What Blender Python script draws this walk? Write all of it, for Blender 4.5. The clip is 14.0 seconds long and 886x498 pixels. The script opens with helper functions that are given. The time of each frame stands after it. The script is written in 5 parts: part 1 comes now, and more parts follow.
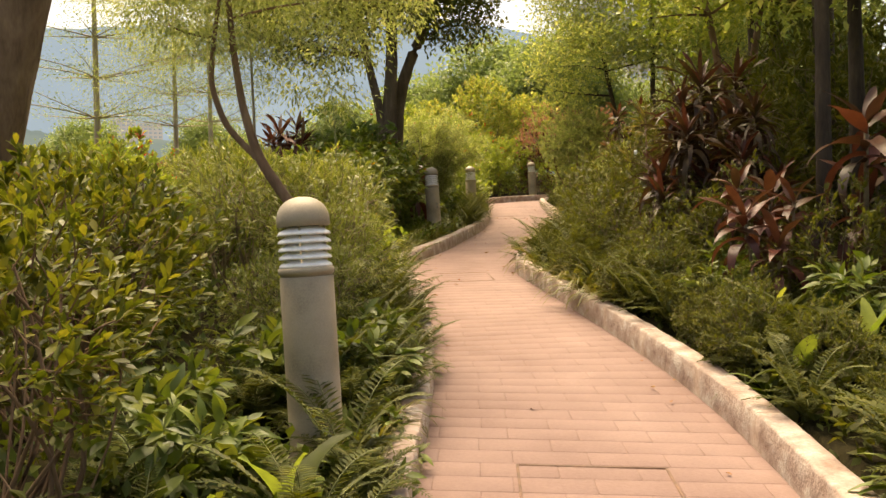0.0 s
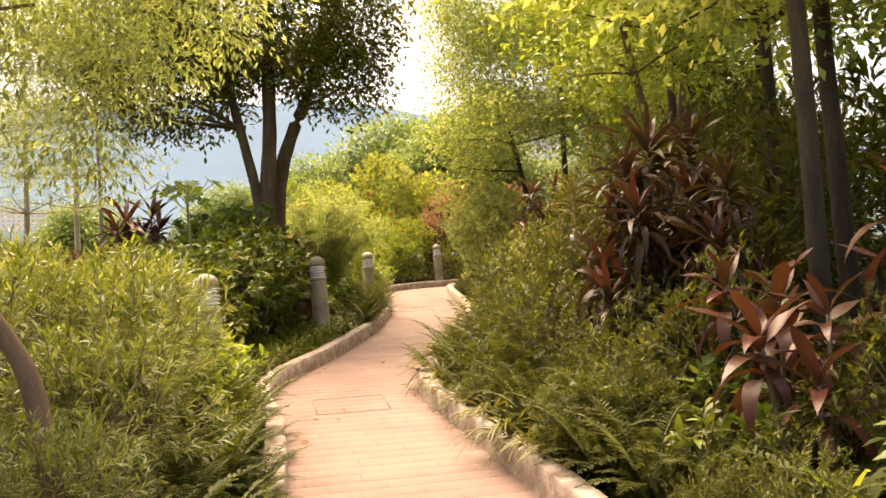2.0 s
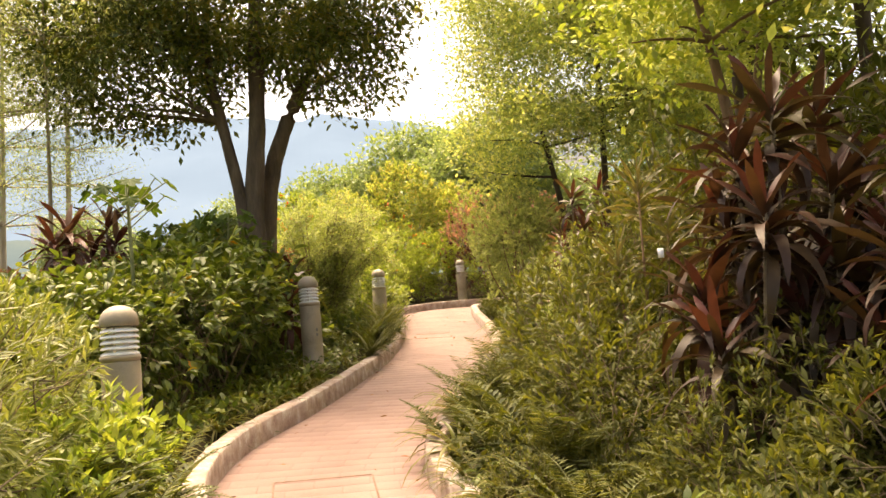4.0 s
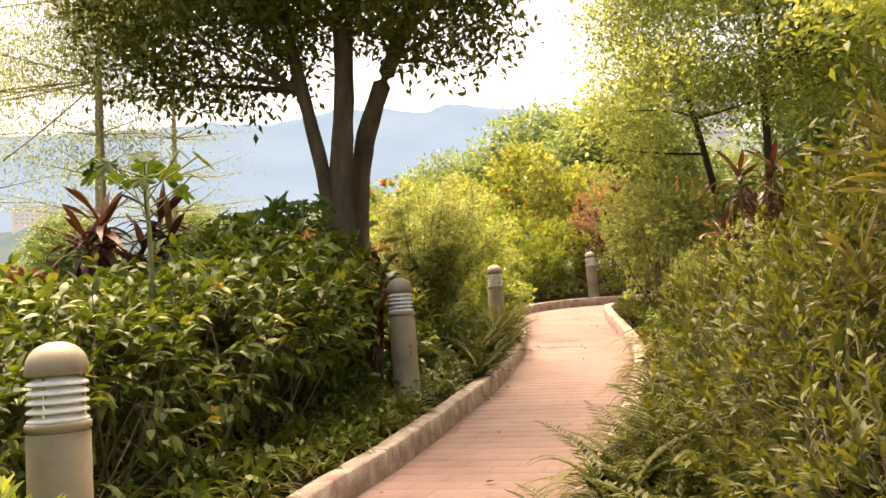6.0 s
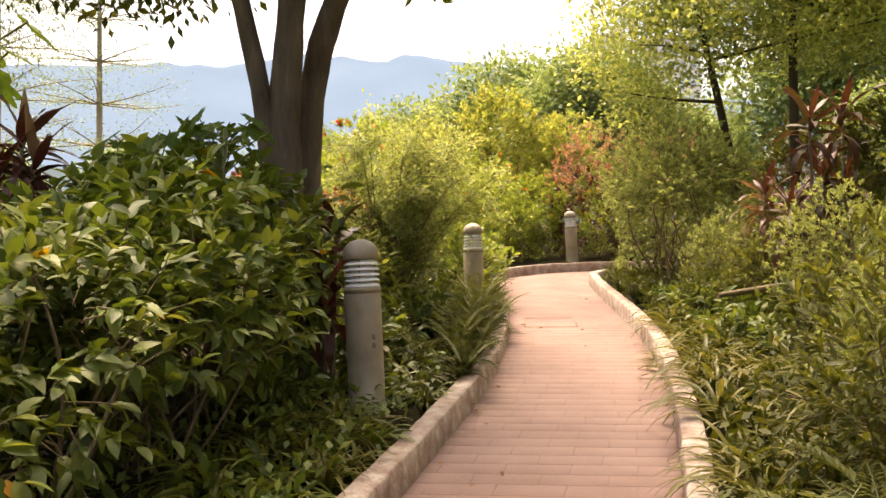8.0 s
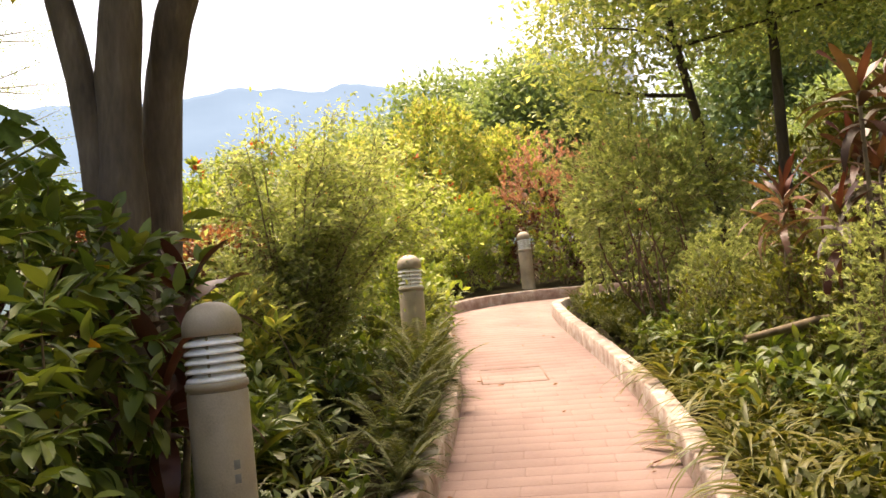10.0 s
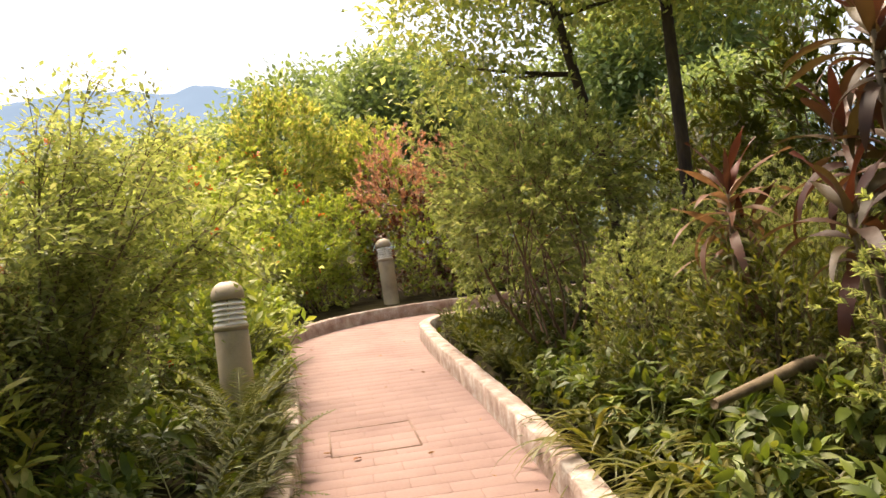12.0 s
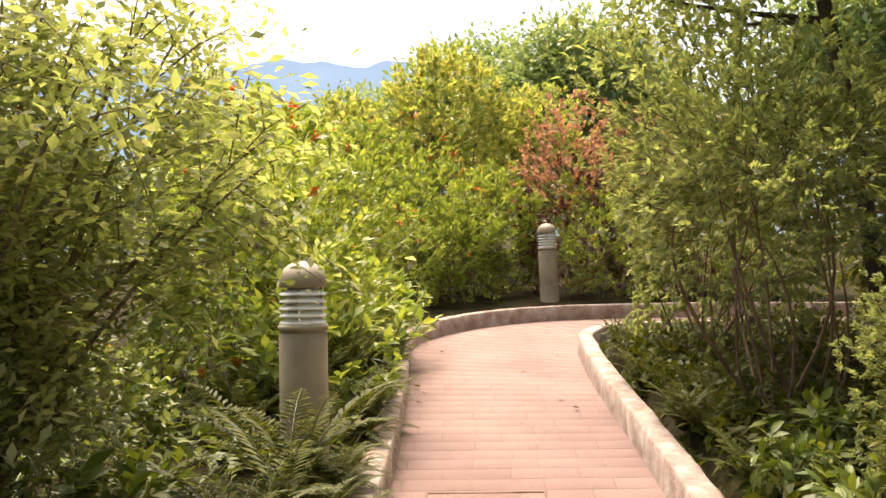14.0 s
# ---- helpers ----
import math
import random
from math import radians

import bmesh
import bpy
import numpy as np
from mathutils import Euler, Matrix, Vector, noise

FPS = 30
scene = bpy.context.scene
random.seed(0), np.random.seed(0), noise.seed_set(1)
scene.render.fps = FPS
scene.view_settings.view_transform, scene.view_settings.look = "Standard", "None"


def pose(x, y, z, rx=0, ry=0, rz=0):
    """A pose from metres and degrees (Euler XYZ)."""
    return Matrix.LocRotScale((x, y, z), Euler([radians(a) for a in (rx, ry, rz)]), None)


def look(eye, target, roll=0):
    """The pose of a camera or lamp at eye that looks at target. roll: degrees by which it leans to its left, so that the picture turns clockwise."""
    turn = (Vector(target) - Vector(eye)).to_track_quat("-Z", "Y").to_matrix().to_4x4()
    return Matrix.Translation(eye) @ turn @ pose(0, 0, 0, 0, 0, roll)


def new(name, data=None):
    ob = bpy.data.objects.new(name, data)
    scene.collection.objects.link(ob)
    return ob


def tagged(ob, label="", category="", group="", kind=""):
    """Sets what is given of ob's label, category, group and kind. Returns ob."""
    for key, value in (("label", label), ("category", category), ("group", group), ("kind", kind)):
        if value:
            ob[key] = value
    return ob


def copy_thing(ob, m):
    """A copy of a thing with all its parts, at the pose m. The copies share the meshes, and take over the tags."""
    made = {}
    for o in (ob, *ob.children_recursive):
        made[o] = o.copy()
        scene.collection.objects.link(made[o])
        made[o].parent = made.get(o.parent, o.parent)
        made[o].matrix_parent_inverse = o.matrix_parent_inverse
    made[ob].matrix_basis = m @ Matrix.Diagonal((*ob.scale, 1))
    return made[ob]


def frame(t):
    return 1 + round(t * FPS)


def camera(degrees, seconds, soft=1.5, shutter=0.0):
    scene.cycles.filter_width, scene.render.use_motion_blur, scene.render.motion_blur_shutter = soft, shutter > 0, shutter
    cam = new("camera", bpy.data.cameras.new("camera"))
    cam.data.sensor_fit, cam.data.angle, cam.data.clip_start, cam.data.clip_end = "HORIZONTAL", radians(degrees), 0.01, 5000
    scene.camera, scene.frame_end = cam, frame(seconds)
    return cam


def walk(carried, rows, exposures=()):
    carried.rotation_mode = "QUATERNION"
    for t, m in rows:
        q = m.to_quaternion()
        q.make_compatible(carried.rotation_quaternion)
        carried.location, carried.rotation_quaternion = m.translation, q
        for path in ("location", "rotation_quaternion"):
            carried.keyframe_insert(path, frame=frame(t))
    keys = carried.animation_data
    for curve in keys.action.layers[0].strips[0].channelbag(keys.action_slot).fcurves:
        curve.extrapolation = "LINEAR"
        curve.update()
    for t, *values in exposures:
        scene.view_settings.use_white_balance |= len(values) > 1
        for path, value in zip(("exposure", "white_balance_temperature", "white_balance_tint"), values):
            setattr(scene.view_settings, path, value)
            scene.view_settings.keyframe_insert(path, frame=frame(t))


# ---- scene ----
cam = camera(55.2, 14.0)
METRES, EYE, TILT, LEAN, TURN = 14.2, 1.36, -0.5, 1.5, 0.0
ROWS = [
    (0.0, 0.0, 0.0, 0.0, -0.0, 0.0, 0.0),
    (0.5, 0.0031, 0.0335, 0.0055, 0.7, 1.77, -0.47),
    (1.0, 0.0071, 0.0704, 0.0109, -0.99, 3.93, 0.87),
    (1.5, 0.014, 0.1101, 0.0163, -3.09, 4.85, 1.75),
    (2.0, 0.0177, 0.1499, 0.0214, -6.12, 5.29, 1.95),
    (4.5, 0.0476, 0.3347, 0.0425, -4.02, 6.37, 1.81),
    (5.0, 0.0537, 0.37, 0.048, -3.48, 6.31, 1.71),
    (5.5, 0.0503, 0.4052, 0.0527, 0.63, 6.39, 1.13),
    (6.0, 0.0492, 0.4423, 0.0567, 4.19, 5.79, 1.19),
    (6.5, 0.0377, 0.4769, 0.0596, 8.66, 5.48, -0.15),
    (7.0, 0.0334, 0.5135, 0.0639, 8.57, 5.28, -0.19),
    (7.5, 0.0277, 0.5511, 0.0673, 7.55, 4.16, -1.35),
    (8.0, 0.0268, 0.5873, 0.0711, 0.79, 2.63, -0.77),
    (10.5, 0.0413, 0.7571, 0.0903, -3.6, 4.45, 3.83),
    (11.0, 0.0456, 0.79, 0.0949, -7.34, 4.14, 4.99),
    (11.5, 0.0499, 0.8227, 0.0979, -12.1, 3.71, 5.32),
    (12.0, 0.0577, 0.8523, 0.1027, -11.68, 3.73, 5.24),
    (12.5, 0.0611, 0.8853, 0.1043, -10.96, 3.71, 3.78),
    (13.0, 0.0703, 0.9168, 0.1069, -8.92, 3.29, 2.44),
    (13.5, 0.075, 0.9473, 0.1097, 0.34, 3.1, -0.55),
    (14.0, 0.0833, 0.9801, 0.1124, -0.52, 3.07, -0.92),
]
exposures = [(0.0, 1.33, 8900, 11), (1.0, 1.78, 9200, 13), (2.0, 1.84, 9000, 14), (5.0, 1.96, 8700, 16.5), (7.5, 1.82, 8200, 18), (11.0, 1.88, 7500, 16), (12.0, 1.66, 7400, 15.5), (13.0, 1.84, 7000, 15), (14.0, 1.78, 7100, 16)]
walk(cam, [(t, pose(0, 0, EYE, TILT, LEAN, TURN) @ pose(METRES * x, METRES * y, METRES * z, 90 + pitch, roll, yaw)) for t, x, y, z, yaw, pitch, roll in ROWS], exposures)

# ---- world and sun ----
SUN_UP, SUN_AZ = 68.0, -20.0
world = bpy.data.worlds.new("hazy_sky")
scene.world = world
world.use_nodes = True
wn, wl = world.node_tree.nodes, world.node_tree.links
sky = wn.new("ShaderNodeTexSky")
sky.sky_type, sky.sun_disc = "NISHITA", False
sky.sun_elevation, sky.sun_rotation = radians(SUN_UP), radians(SUN_AZ)
sky.air_density, sky.dust_density, sky.ozone_density = 1.0, 6.0, 1.0
wl.new(sky.outputs[0], wn["Background"].inputs[0])
wn["Background"].inputs[1].default_value = 0.125
sun_data = bpy.data.lights.new("sun", "SUN")
sun_data.energy, sun_data.angle, sun_data.color = 2.9, radians(45), (1.0, 0.91, 0.76)
sun = new("sun", sun_data)
az = radians(SUN_AZ)
sun_way = Vector((math.sin(az) * math.cos(radians(SUN_UP)), math.cos(az) * math.cos(radians(SUN_UP)), math.sin(radians(SUN_UP))))
sun.matrix_world = look(sun_way * 50, (0, 0, 0))


# ---- materials ----
def shader(name, rough=0.7):
    m = bpy.data.materials.new(name)
    m.use_nodes = True
    n, l = m.node_tree.nodes, m.node_tree.links
    b = n["Principled BSDF"]
    b.inputs["Roughness"].default_value = rough
    return m, n, l, b


def ramp(n, stops):
    r = n.new("ShaderNodeValToRGB")
    e = r.color_ramp.elements
    while len(e) < len(stops):
        e.new(0.5)
    for k, (p, c) in enumerate(stops):
        e[k].position, e[k].color = p, (*c, 1)
    return r


def rough_mat(name, stops, scale=8.0, rough=0.8, bump=0.3, fine=60.0, metal=0.0, by_object=0.0, stretch=(1, 1, 1)):
    """A surface with patches at one scale and grain at another."""
    m, n, l, b = shader(name, rough)
    b.inputs["Metallic"].default_value = metal
    co, mp = n.new("ShaderNodeTexCoord"), n.new("ShaderNodeMapping")
    mp.inputs["Scale"].default_value = stretch
    l.new(co.outputs["Object"], mp.inputs[0])
    a, g = n.new("ShaderNodeTexNoise"), n.new("ShaderNodeTexNoise")
    a.inputs["Scale"].default_value, a.inputs["Detail"].default_value = scale, 6
    g.inputs["Scale"].default_value, g.inputs["Detail"].default_value = fine, 5
    for t in (a, g):
        l.new(mp.outputs[0], t.inputs["Vector"])
    mix = n.new("ShaderNodeMath")
    mix.operation = "MULTIPLY_ADD"
    l.new(g.outputs[0], mix.inputs[0])
    mix.inputs[1].default_value = 0.35
    l.new(a.outputs[0], mix.inputs[2])
    off = n.new("ShaderNodeMath")
    off.operation = "MULTIPLY_ADD"
    info = n.new("ShaderNodeObjectInfo")
    l.new(info.outputs["Random"], off.inputs[0])
    off.inputs[1].default_value = by_object
    l.new(mix.outputs[0], off.inputs[2])
    sub = n.new("ShaderNodeMath")
    sub.operation = "SUBTRACT"
    l.new(off.outputs[0], sub.inputs[0])
    sub.inputs[1].default_value = 0.175 + by_object / 2
    r = ramp(n, stops)
    l.new(sub.outputs[0], r.inputs[0])
    l.new(r.outputs[0], b.inputs["Base Color"])
    bp = n.new("ShaderNodeBump")
    bp.inputs["Strength"].default_value, bp.inputs["Distance"].default_value = bump, 0.02
    l.new(mix.outputs[0], bp.inputs["Height"])
    l.new(bp.outputs[0], b.inputs["Normal"])
    return m


def leaf_mat(name, cols, through_light=0.4, rough=0.42):
    """Leaves: a colour for each leaf, mottled, with light passing through."""
    m, n, l, b = shader(name, rough)
    b.inputs["Specular IOR Level"].default_value = 0.3
    geo, info, add, fr = n.new("ShaderNodeNewGeometry"), n.new("ShaderNodeObjectInfo"), n.new("ShaderNodeMath"), n.new("ShaderNodeMath")
    add.operation, fr.operation = "ADD", "FRACT"
    l.new(geo.outputs["Random Per Island"], add.inputs[0])
    l.new(info.outputs["Random"], add.inputs[1])
    l.new(add.outputs[0], fr.inputs[0])
    r = ramp(n, [(k / max(1, len(cols) - 1), c) for k, c in enumerate(cols)])
    l.new(fr.outputs[0], r.inputs[0])
    co, tx, mx = n.new("ShaderNodeTexCoord"), n.new("ShaderNodeTexNoise"), n.new("ShaderNodeMix")
    tx.inputs["Scale"].default_value, tx.inputs["Detail"].default_value = 14.0, 3
    l.new(co.outputs["Object"], tx.inputs["Vector"])
    mx.data_type, mx.blend_type = "RGBA", "MULTIPLY"
    mx.inputs["Factor"].default_value = 0.5
    l.new(r.outputs[0], mx.inputs["A"])
    r2 = ramp(n, [(0.3, (0.55, 0.55, 0.5)), (0.7, (1.25, 1.2, 1.0))])
    l.new(tx.outputs[0], r2.inputs[0])
    l.new(r2.outputs[0], mx.inputs["B"])
    l.new(mx.outputs["Result"], b.inputs["Base Color"])
    tr, ms = n.new("ShaderNodeBsdfTranslucent"), n.new("ShaderNodeMixShader")
    warm = n.new("ShaderNodeMix")
    warm.data_type, warm.blend_type = "RGBA", "MULTIPLY"
    warm.inputs["Factor"].default_value = 1.0
    warm.inputs["B"].default_value = (1.42, 1.33, 0.72, 1)
    l.new(mx.outputs["Result"], warm.inputs["A"])
    l.new(warm.outputs["Result"], tr.inputs[0])
    ms.inputs[0].default_value = through_light
    l.new(b.outputs[0], ms.inputs[1])
    l.new(tr.outputs[0], ms.inputs[2])
    l.new(ms.outputs[0], n["Material Output"].inputs[0])
    return m


def painted_haze_mat(name, stops, scale, glow):
    """A plain far backdrop: air haze painted as emission over a near-black base."""
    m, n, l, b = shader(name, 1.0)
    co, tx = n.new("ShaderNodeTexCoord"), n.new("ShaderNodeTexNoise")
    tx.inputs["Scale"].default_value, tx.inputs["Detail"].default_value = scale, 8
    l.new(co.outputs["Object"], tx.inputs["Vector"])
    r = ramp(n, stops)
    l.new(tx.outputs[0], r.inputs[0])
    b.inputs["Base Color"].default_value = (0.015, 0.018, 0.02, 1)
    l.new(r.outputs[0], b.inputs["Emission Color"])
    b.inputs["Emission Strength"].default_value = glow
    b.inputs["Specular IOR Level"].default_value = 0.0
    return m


M_BRICK = rough_mat("terracotta_paver", [(0.22, (0.165, 0.1, 0.084)), (0.45, (0.205, 0.131, 0.112)), (0.6, (0.228, 0.149, 0.128)), (0.8, (0.27, 0.182, 0.157))], 1.7, 0.88, 0.35, 60, by_object=0.07)
M_MORTAR = rough_mat("mortar", [(0.3, (0.155, 0.093, 0.076)), (0.7, (0.23, 0.145, 0.118))], 6, 0.9, 0.4)
M_KERB = rough_mat("worn_kerb_concrete", [(0.3, (0.24, 0.165, 0.13)), (0.45, (0.32, 0.24, 0.2)), (0.56, (0.37, 0.3, 0.255)), (0.68, (0.46, 0.41, 0.365))], 9, 0.9, 0.8, 55, by_object=0.04)
M_SOIL = rough_mat("dark_soil", [(0.3, (0.016, 0.013, 0.007)), (0.6, (0.035, 0.03, 0.014)), (0.8, (0.06, 0.05, 0.02))], 5, 1.0, 1.0, 40)
M_SOIL.node_tree.nodes["Principled BSDF"].inputs["Specular IOR Level"].default_value = 0.05
M_FIELD = rough_mat("far_green_ground", [(0.3, (0.05, 0.08, 0.03)), (0.6, (0.09, 0.13, 0.04)), (0.8, (0.16, 0.17, 0.07))], 0.05, 0.95, 0.3, 0.6)
M_POST = rough_mat("taupe_painted_metal", [(0.25, (0.19, 0.16, 0.112)), (0.45, (0.285, 0.24, 0.172)), (0.6, (0.325, 0.277, 0.202)), (0.8, (0.41, 0.355, 0.27))], 5, 0.55, 0.15, 150)
M_FIN = rough_mat("white_louvre_enamel", [(0.25, (0.62, 0.62, 0.6)), (0.6, (0.85, 0.86, 0.86))], 9, 0.25, 0.05, 50)
M_CORE = rough_mat("dull_lamp_glass", [(0.3, (0.12, 0.12, 0.11)), (0.7, (0.22, 0.22, 0.2))], 9, 0.2, 0.02)
M_IRON = rough_mat("rusty_iron_edge", [(0.3, (0.1, 0.06, 0.04)), (0.7, (0.2, 0.11, 0.07))], 20, 0.7, 0.4)
M_BARK = rough_mat("dark_bark", [(0.3, (0.055, 0.038, 0.026)), (0.6, (0.115, 0.082, 0.056)), (0.85, (0.19, 0.145, 0.105))], 9, 0.9, 1.0, 50, stretch=(1, 1, 0.25))
# Darker copy of M_BARK: the bank's shade is put into the trunk colour.
M_SHADE_BARK = rough_mat("shaded_bark", [(0.3, (0.03, 0.019, 0.012)), (0.6, (0.065, 0.043, 0.028)), (0.85, (0.12, 0.09, 0.06))], 9, 0.9, 1.0, 50, stretch=(1, 1, 0.25))
M_BARK2 = rough_mat("brown_bark", [(0.3, (0.1, 0.055, 0.03)), (0.6, (0.19, 0.115, 0.07)), (0.85, (0.27, 0.18, 0.11))], 9, 0.9, 0.8, 50, stretch=(1, 1, 0.3))
M_PALE = rough_mat("pale_tan_bark", [(0.3, (0.24, 0.18, 0.11)), (0.6, (0.34, 0.27, 0.18)), (0.85, (0.44, 0.37, 0.27))], 8, 0.9, 0.5, 45, stretch=(1, 1, 0.3))
M_STEM = rough_mat("twig_brown", [(0.3, (0.1, 0.07, 0.04)), (0.7, (0.22, 0.17, 0.1))], 10, 0.85, 0.4)
M_GSTEM = rough_mat("green_stem", [(0.3, (0.08, 0.1, 0.03)), (0.7, (0.16, 0.17, 0.06))], 10, 0.7, 0.3)

L_WHORL = leaf_mat("whorl_leaf", [(0.052, 0.075, 0.009), (0.096, 0.116, 0.016), (0.137, 0.151, 0.022), (0.180, 0.171, 0.029)])
L_NARROW = leaf_mat("narrow_leaf", [(0.100, 0.126, 0.024), (0.146, 0.180, 0.036), (0.200, 0.228, 0.063), (0.274, 0.291, 0.123)])
L_BROAD = leaf_mat("broad_leaf", [(0.060, 0.097, 0.015), (0.094, 0.140, 0.019), (0.142, 0.192, 0.030), (0.198, 0.226, 0.044)], 0.3, 0.5)
L_BROAD.node_tree.nodes["Principled BSDF"].inputs["Specular IOR Level"].default_value = 0.55
L_LOBED = leaf_mat("lobed_leaf", [(0.053, 0.095, 0.019), (0.076, 0.129, 0.022), (0.098, 0.144, 0.027)], 0.4, 0.7)
L_LIGHT = leaf_mat("light_green_leaf", [(0.162, 0.242, 0.046), (0.246, 0.315, 0.071), (0.346, 0.389, 0.091)])
L_FEATHER = leaf_mat("feathery_leaf", [(0.179, 0.228, 0.110), (0.238, 0.291, 0.129), (0.296, 0.348, 0.166), (0.379, 0.405, 0.244)], 0.62)
L_GOLD = leaf_mat("golden_leaf", [(0.182, 0.247, 0.059), (0.269, 0.332, 0.089), (0.366, 0.394, 0.133), (0.414, 0.357, 0.133)], 0.5)
L_CROWN = leaf_mat("dark_crown_leaf", [(0.048, 0.071, 0.018), (0.083, 0.114, 0.022), (0.125, 0.150, 0.030), (0.208, 0.179, 0.038)], 0.3)
L_OLIVE = leaf_mat("olive_crown_leaf", [(0.194, 0.248, 0.109), (0.280, 0.355, 0.131), (0.399, 0.452, 0.169), (0.534, 0.536, 0.265)], 0.56)
L_FERN = leaf_mat("fern_leaf", [(0.042, 0.057, 0.009), (0.067, 0.081, 0.011), (0.101, 0.102, 0.016)], 0.35, 0.62)
L_UNDER = leaf_mat("bank_shrub_leaf", [(0.062, 0.077, 0.015), (0.098, 0.111, 0.022), (0.144, 0.144, 0.030)], 0.42, 0.55)
L_STRAP = leaf_mat("strap_leaf", [(0.086, 0.098, 0.016), (0.121, 0.123, 0.025), (0.169, 0.152, 0.041), (0.135, 0.134, 0.029)], 0.35)
L_RED = leaf_mat("red_cordyline_leaf", [(0.068, 0.021, 0.017), (0.096, 0.030, 0.024), (0.064, 0.034, 0.022), (0.136, 0.040, 0.029)], 0.22, 0.38)
L_PINK_LEAF = leaf_mat("cream_edged_leaf", [(0.3, 0.2, 0.15), (0.16, 0.07, 0.05), (0.24, 0.15, 0.1)], 0.25, 0.4)
L_SPIKE = leaf_mat("straw_spike_leaf", [(0.16, 0.13, 0.05), (0.1, 0.1, 0.03), (0.22, 0.18, 0.07)], 0.3, 0.5)
L_DARK = leaf_mat("dark_cordyline_leaf", [(0.033, 0.015, 0.013), (0.052, 0.028, 0.017), (0.056, 0.042, 0.019), (0.071, 0.026, 0.019)], 0.25, 0.48)
L_MAROON = leaf_mat("maroon_leaf", [(0.06, 0.02, 0.015), (0.1, 0.03, 0.02), (0.13, 0.06, 0.025)], 0.3)
L_ORANGE = leaf_mat("orange_tip_leaf", [(0.26, 0.1, 0.06), (0.33, 0.15, 0.09), (0.2, 0.1, 0.05)], 0.4)
L_FLOWER = leaf_mat("red_petal", [(0.6, 0.06, 0.02), (0.6, 0.12, 0.04), (0.6, 0.09, 0.05)], 0.35, 0.6)
L_PINK = leaf_mat("pink_petal", [(0.34, 0.17, 0.155), (0.4, 0.23, 0.19), (0.26, 0.11, 0.09)], 0.4, 0.6)
# Greens pushed pale and bluish, so the leaf colour itself holds air haze.
L_FAR = leaf_mat("hazed_tree_leaf", [(0.14, 0.205, 0.095), (0.19, 0.265, 0.12), (0.26, 0.32, 0.15)], 0.4)
L_DRY = leaf_mat("dry_leaf", [(0.1, 0.035, 0.02), (0.2, 0.08, 0.03), (0.3, 0.16, 0.04)], 0.2, 0.7)
L_YELLOW = leaf_mat("yellowed_leaf", [(0.35, 0.26, 0.02), (0.4, 0.18, 0.02)], 0.4)

# ---- plan ----
SLOPE = 0.1036
KERB_W, KERB_H = 0.13, 0.165


def smooth_line(pts, step=0.05):
    """A Catmull-Rom line through the points, sampled evenly within each span."""
    p = np.array([pts[0], *pts, pts[-1]], float)
    p[0], p[-1] = 2 * p[1] - p[2], 2 * p[-2] - p[-3]
    out = []
    for a, b, c, d in zip(p, p[1:], p[2:], p[3:]):
        for u in np.linspace(0, 1, 24, endpoint=False):
            out.append(0.5 * (2 * b + (c - a) * u + (2 * a - 5 * b + 4 * c - d) * u * u + (3 * b - a - 3 * c + d) * u ** 3))
    return np.array([*out, p[-2]])


EDGES = [(-0.9, -6, 0.6, -6.1), (-0.5, -3, 0.9, -3.1), (-0.35, 0, 1.08, -0.1), (-0.2, 2, 1.25, 1.9), (-0.13, 3.5, 1.36, 3.3), (-0.08, 4.8, 1.37, 4.6),
         (-0.1, 6.2, 1.22, 6.3), (-0.24, 8.2, 0.98, 8.2), (-0.45, 9.4, 0.82, 9.5), (-0.38, 10.5, 0.95, 10.4), (0.0, 11.8, 1.3, 11.7),
         (0.34, 13.2, 1.63, 13.1), (0.66, 14.7, 1.93, 14.6), (0.88, 16.3, 2.15, 16.2), (1.0, 18, 2.27, 18), (1.02, 20, 2.35, 19.9),
         (1.0, 21.4, 2.42, 20.9), (1.15, 22.1, 2.5, 21.5), (1.6, 22.75, 2.75, 21.9), (2.2, 23.2, 3.05, 22.05), (3.0, 23.4, 3.5, 22.1),
         (4.5, 23.5, 4.6, 22.1), (7, 23.3, 7, 21.9)]
LEFT = smooth_line([(a, b) for a, b, _, _ in EDGES])
RIGHT = smooth_line([(c, d) for _, _, c, d in EDGES])
MID = (LEFT + RIGHT) / 2
ARC = np.concatenate([[0], np.cumsum(np.linalg.norm(np.diff(MID, axis=0), axis=1))])
IN_Y = (MID[:, 1] < 21.5)


def edge_x(line, y):
    k = line[:, 1] < 21.3
    return float(np.interp(y, line[k, 1], line[k, 0]))


def base_z(y):
    y = max(-12.0, min(34.0, y))
    return SLOPE * y


def off_path(x, y):
    """Metres outside the paving: minus to the left, plus to the right, 0 on it."""
    if y < 21.0:
        a, b = edge_x(LEFT, y), edge_x(RIGHT, y)
        return x - a if x < a else (x - b if x > b else 0.0)
    d = np.hypot(MID[:, 0] - x, MID[:, 1] - y)
    k = int(d.argmin())
    w = np.linalg.norm(LEFT[k] - RIGHT[k]) / 2
    if d[k] <= w:
        return 0.0
    way = MID[min(k + 1, len(MID) - 1)] - MID[k - 1]
    side = way[0] * (y - MID[k, 1]) - way[1] * (x - MID[k, 0])
    return -(d[k] - w) if side > 0 else d[k] - w


